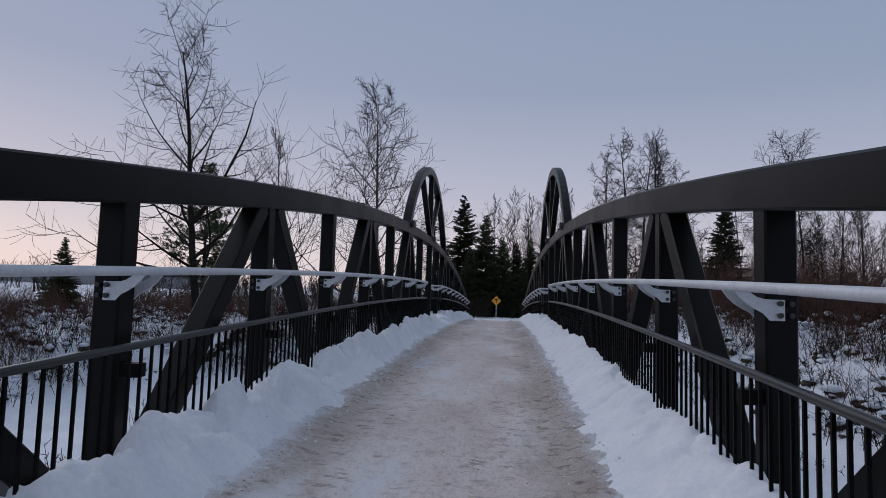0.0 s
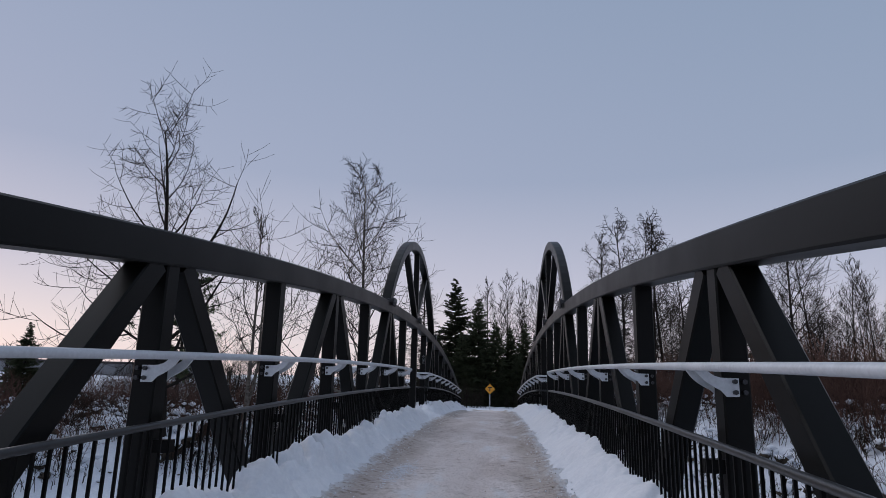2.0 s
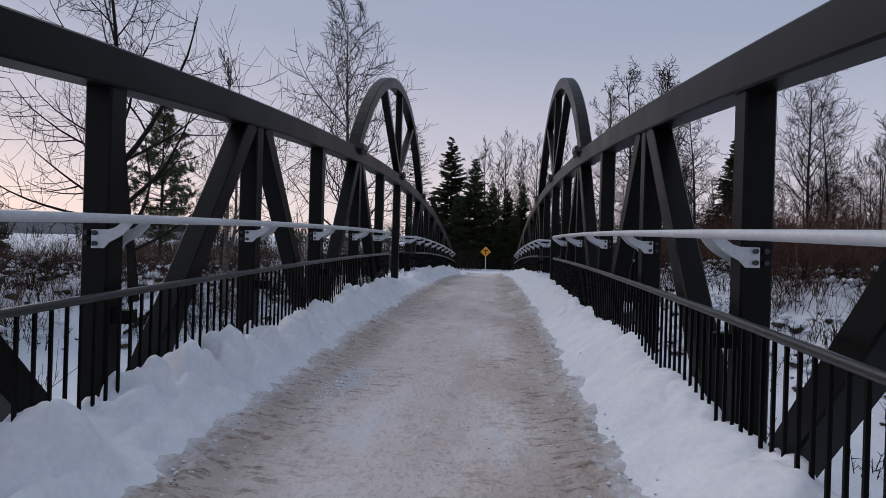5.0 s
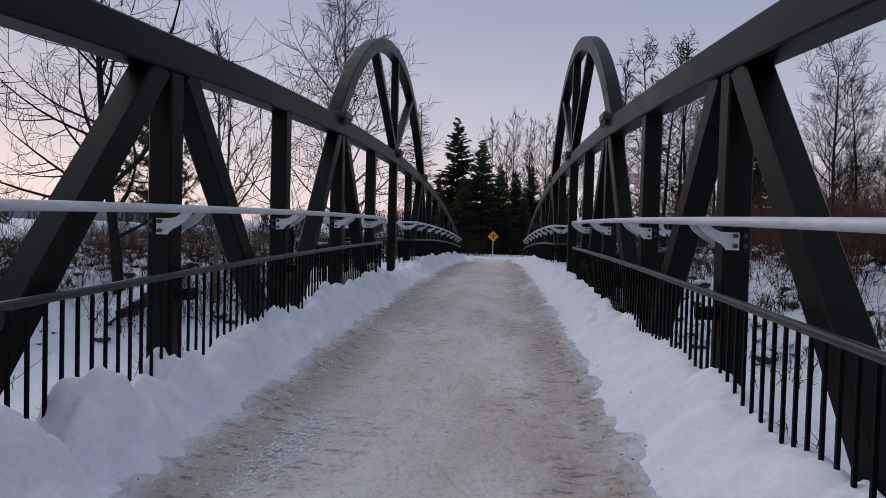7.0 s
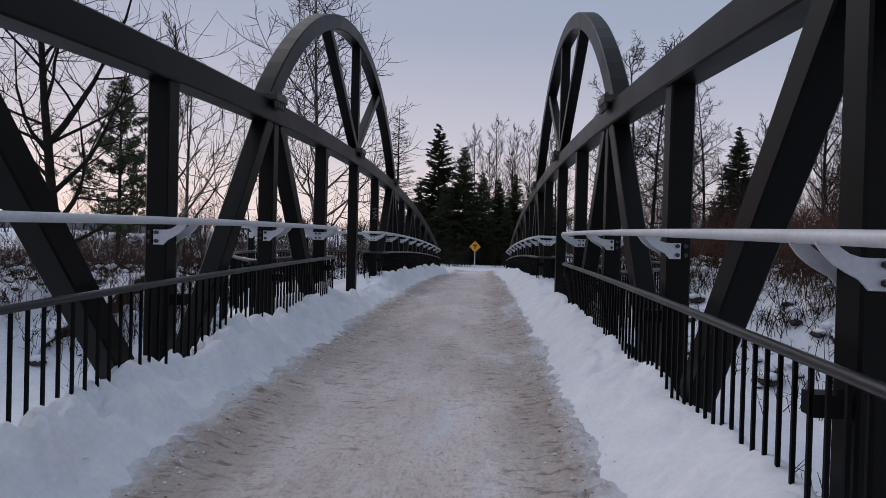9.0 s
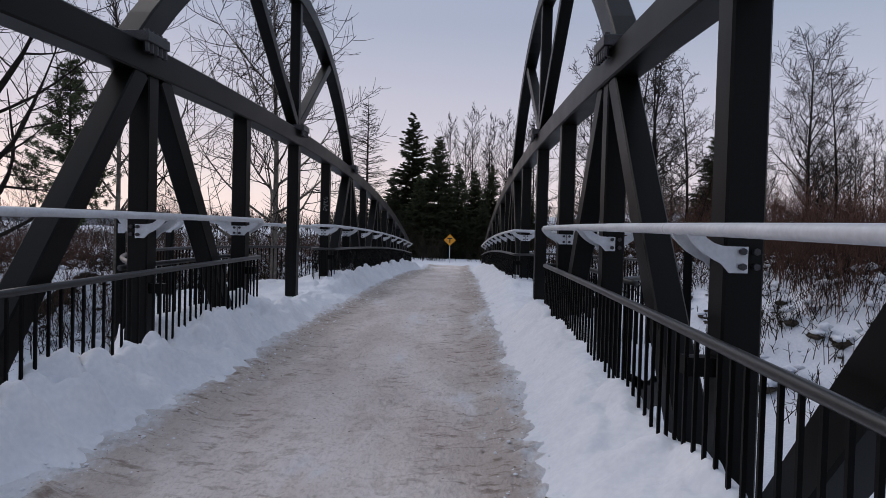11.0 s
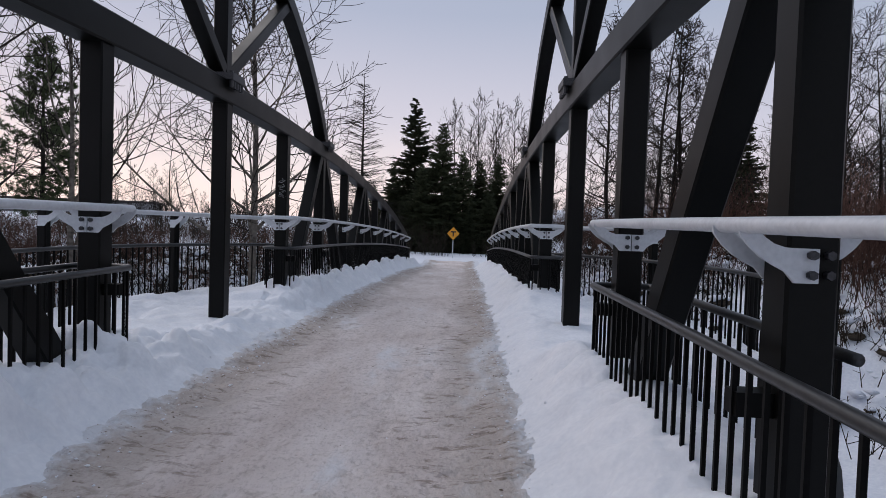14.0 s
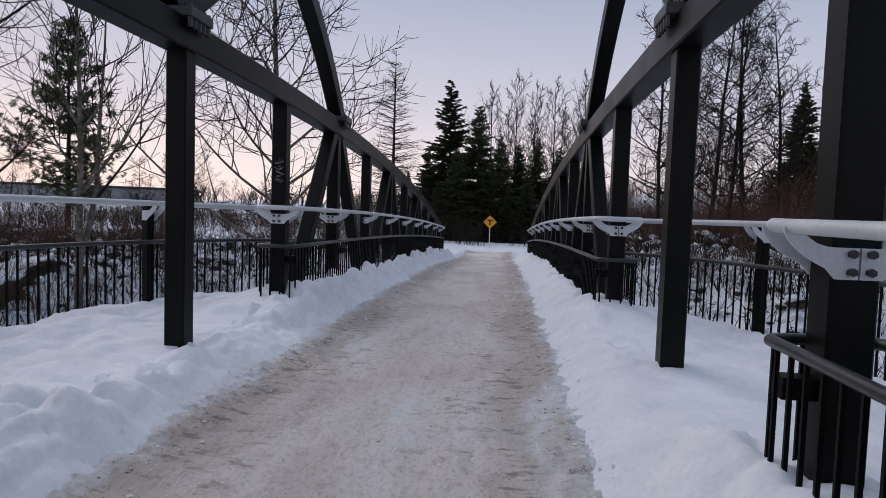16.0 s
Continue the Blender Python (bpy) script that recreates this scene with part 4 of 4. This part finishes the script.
def thicket(name, label, seed, count, mat, tall, stems, thick, spot):
    """Thousands of bare stems with side twigs, each a slim three-sided prism."""
    r = np.random.RandomState(seed)
    rr = random.Random(seed)
    spots = np.array([spot(rr) for _ in range(count)])
    n = count * stems
    base = np.repeat(spots, stems, axis=0) + np.c_[r.normal(0, 0.5, (n, 2)), np.full(n, -0.1)]
    size = np.repeat(r.uniform(0.6, 1.25, count), stems)
    lean = np.c_[r.normal(0, 0.28, (n, 2)), np.ones(n)]
    ln = tall * size * r.uniform(0.45, 1.1, n)
    tip = base + lean * ln[:, None]
    sets = [(base, tip, np.full(n, thick), 0.4)]
    for j in range(4):
        f = r.uniform(0.25, 0.95, n)[:, None]
        b = base + (tip - base) * f
        way = np.c_[r.normal(0, 0.55, (n, 2)), r.uniform(0.25, 1.0, n)]
        sets.append((b, b + way * (ln * r.uniform(0.2, 0.45, n))[:, None], np.full(n, thick * 0.7), 0.5))
    P = np.concatenate([q[0] for q in sets])
    Q = np.concatenate([q[1] for q in sets])
    W = np.concatenate([q[2] for q in sets])
    m = len(P)
    d = Q - P
    d /= np.linalg.norm(d, axis=1)[:, None] + 1e-9
    a = np.cross(d, [0.3, 0.9, 0.1])
    a /= np.linalg.norm(a, axis=1)[:, None] + 1e-9
    b = np.cross(d, a)
    rings = []
    for c, k in ((P, 1.0), (Q, 0.45)):
        for t in (0.0, 2.094, 4.189):
            rings.append(c + (a * math.cos(t) + b * math.sin(t)) * (W * k)[:, None])
    V = np.stack(rings, 1).reshape(-1, 3)
    o = (np.arange(m) * 6)[:, None, None]
    F = (o + np.array([[0, 1, 4, 3], [1, 2, 5, 4], [2, 0, 3, 5]])[None]).reshape(-1, 4)
    me = bpy.data.meshes.new(name)
    me.vertices.add(len(V))
    me.vertices.foreach_set("co", V.astype(np.float32).ravel())
    me.loops.add(F.size)
    me.loops.foreach_set("vertex_index", F.astype(np.int32).ravel())
    me.polygons.add(len(F))
    me.polygons.foreach_set("loop_start", (np.arange(len(F)) * 4).astype(np.int32))
    me.polygons.foreach_set("loop_total", np.full(len(F), 4, np.int32))
    me.materials.append(mat)
    me.update(calc_edges=True)
    return tagged(new(name, me), label, "thicket", "", "stuff")


def right_bank(r):
    while True:
        x, y = r.uniform(10, 46), r.uniform(-14, 64)
        g = ground_z(x, y)
        if g > -0.75 and not 29 < y < 43:
            return x, y, g


def low_spot(r):
    while True:
        x, y = (r.uniform(-34, -5), r.uniform(-14, 30)) if r.random() < 0.5 else (r.uniform(5.5, 24), r.uniform(-12, 27))
        g = ground_z(x, y)
        if (g > -3.0 and (x < 0 or g > -0.9 or r.random() < 0.45)) or r.random() < 0.03:
            return x, y, g


def behind_road(r):
    x, y = r.uniform(-40, 40), r.uniform(37.6, 62)
    return x, y, ground_z(x, y)


thicket("thicket", "dense red-brown leafless willow thicket on the snowy bank", 5, 1200, TWIG, 3.3, 12, 0.013, right_bank)
thicket("bank_thicket", "leafless brown shrubs along the banks", 6, 1400, TWIG, 1.9, 8, 0.012, bank_spot)
thicket("undergrowth", "dark dead stalks and low brush in the snow", 7, 1700, BRUSH, 0.85, 14, 0.0155, low_spot)
thicket("roadside_thicket", "leafless brush beyond the road", 8, 620, BRUSH, 2.2, 9, 0.015, behind_road)

# snow lying in clumps on the low brush
clump_v, clump_f = [], []
for i in range(4600):
    x, y, g = low_spot(rng)
    if g < -3.2:
        continue
    r = rng.uniform(0.08, 0.30)
    o = len(clump_v)
    h = g + rng.uniform(0.0, 0.55)
    tw = rng.random() * 6.28
    for a, b, c in ICO:
        k = rng.uniform(0.7, 1.25) * r
        clump_v.append((x + k * (a * math.cos(tw) - b * math.sin(tw)), y + k * (a * math.sin(tw) + b * math.cos(tw)), h + k * c * 0.6))
    clump_f.extend(tuple(q + o for q in f) for f in ICO_F)
tagged(new("brush_snow", mesh_of("brush_snow", clump_v, clump_f, FIELD, True)), "clumps of snow caught in the low brush", "snow", "", "stuff")

# dark brush mounds and stones on the slopes, each under its own cap of snow
mound_v, mound_f, cap_v, cap_f = [], [], [], []


def lump_of(verts, faces, x, y, z, r, squash):
    tw, o = rng.random() * 6.28, len(verts)
    for ring, (rad, h) in enumerate(((0.55, -0.5), (1.0, 0.0), (0.72, 0.62))):
        for q in range(7):
            a = tw + q * 0.8976 + ring * 0.4
            k = r * rad * rng.uniform(0.75, 1.25)
            verts.append((x + k * math.cos(a), y + k * math.sin(a), z + r * squash * (h + rng.uniform(-0.15, 0.15))))
    verts.append((x, y, z + r * squash * 0.9))
    for ring in (0, 7):
        for q in range(7):
            faces.append((o + ring + q, o + ring + (q + 1) % 7, o + ring + 7 + (q + 1) % 7, o + ring + 7 + q))
    faces.extend((o + 14 + q, o + 14 + (q + 1) % 7, o + 21) for q in range(7))


made = 0
while made < 420:
    x, y = (rng.uniform(-22, -8), rng.uniform(-8, 22)) if rng.random() < 0.4 else (rng.uniform(7, 17), rng.uniform(-10, 20))
    g = ground_z(x, y)
    if not -3.15 < g < -0.5:
        continue
    made += 1
    r = 0.07 + 0.3 * rng.random() ** 2
    lump_of(mound_v, mound_f, x, y, g + 0.1 * r, r, 0.75)
    lump_of(cap_v, cap_f, x + rng.gauss(0, 0.3) * r, y + rng.gauss(0, 0.3) * r, g + 0.55 * r, r * rng.uniform(0.8, 1.25), 0.5)
SOIL = surface("dark_wet_soil", (0.030, 0.024, 0.018), (0.085, 0.068, 0.050), 0.9, 0, 2.2, 30, 0.6, 0.03, 0.2)
tagged(new("slope_stones", mesh_of("slope_stones", mound_v, mound_f, SOIL)), "dark stones and matted brush on the snowy slopes", "stones", "", "stuff")
tagged(new("slope_snow", mesh_of("slope_snow", cap_v, cap_f, FIELD, True)), "snow caps on the stones of the slopes", "snow", "", "stuff")

# undercut creek bank: dark soil under a lip of snow


def bank_strip(name, profile, mat, rough):
    verts, n, ys = [], len(profile), np.arange(7.6, 16.01, 0.1)
    for y in ys:
        f = (y - 7.6) / 8.4
        swell = math.sin(math.pi * min(max(f, 0.0), 1.0)) ** 0.4
        x = -14.8 + 0.45 * fbm(0, y, 0.45, 3, 101) + 0.12 * fbm(0, y, 2.2, 3, 103)
        g = ground_z(x, y)
        for j, (dx, dz) in enumerate(profile):
            w = rough * fbm(j * 0.7, y, 2.5, 3, 105)
            verts.append((x + dx + w, y, g - 0.25 + (dz + 0.25) * swell + w * 0.6))
    faces = [(b * n + a, b * n + a + 1, (b + 1) * n + a + 1, (b + 1) * n + a) for b in range(len(ys) - 1) for a in range(n - 1)]
    return mesh_of(name, verts, [q[::-1] for q in faces], mat, True)


creek_bank = thing("eroded_bank", "undercut dark soil creek bank with a lip of snow", "creek bank")
part("soil", bank_strip("soil", ((0.25, -0.5), (0.12, -0.1), (0.0, 0.1), (-0.08, 0.28), (0.0, 0.42), (0.12, 0.55), (0.16, 0.66), (0.0, 0.70), (-0.4, 0.6)), SOIL, 0.10), SOIL, creek_bank)
part("snow_cap", bank_strip("snow_cap", ((-0.2, 0.60), (0.12, 0.66), (0.17, 0.73), (0.06, 0.80), (-0.3, 0.84), (-0.9, 0.74), (-1.6, 0.3), (-2.3, -0.3), (-2.6, -0.7)), FIELD, 0.05), FIELD, creek_bank, "snow lying on the bank")

# ---- far away: a long low building and dark woods on the skyline ----
far_b = thing("warehouse", "long low brown building far beyond the snowfield", "building", "", (-78, 100, 0), 20)
part("wall", box_bm(-26, 22, -6, 6, -3, 3.9, 0.05), CLAD, far_b)
part("roof", box_bm(-26.4, 22.4, -6.4, 6.4, 3.9, 4.3, 0.05), HAZE, far_b, "dark flat roof edge")


def skyline(r):
    a, d = r.uniform(-math.pi, math.pi), r.uniform(75, 190)
    x, y = d * math.sin(a), d * math.cos(a)
    return x, y, ground_z(x, y)


thicket("far_woods", "distant leafless woods on the skyline", 9, 900, BRUSH, 4.0, 9, 0.06, skyline)

# ---- the sign beyond the bridge ----
gz = ground_z(-0.1, 36.2)
sign = thing("road_sign", "yellow diamond T-junction warning sign on a steel post", "road sign", "", (-0.1, 36.2, gz))
part("sign_post", box_bm(-0.03, 0.03, -0.02, 0.02, -0.2, 2.15, 0.004), GALV, sign, "grey steel post")
d = 0.45
zc = 1.74
bm = bmesh.new()
loop = [bm.verts.new(Vector((sx * d, -0.03, zc + sz * d))) for sx, sz in ((0, 1), (-1, 0), (0, -1), (1, 0))]
face = bm.faces.new(loop)
ext = bmesh.ops.extrude_face_region(bm, geom=[face])
for v in ext["geom"]:
    if isinstance(v, bmesh.types.BMVert):
        v.co.y += 0.006
bmesh.ops.recalc_face_normals(bm, faces=bm.faces[:])
plate = part("sign_plate", bm, YELLOW, sign, "yellow diamond plate")
part("t_symbol", box_bm(-0.19, 0.19, -0.036, -0.033, zc + 0.08, zc + 0.17), BLACK, plate, "black T symbol")
part("t_stem", box_bm(-0.045, 0.045, -0.036, -0.033, zc - 0.2, zc + 0.08), BLACK, plate, "black T stem")
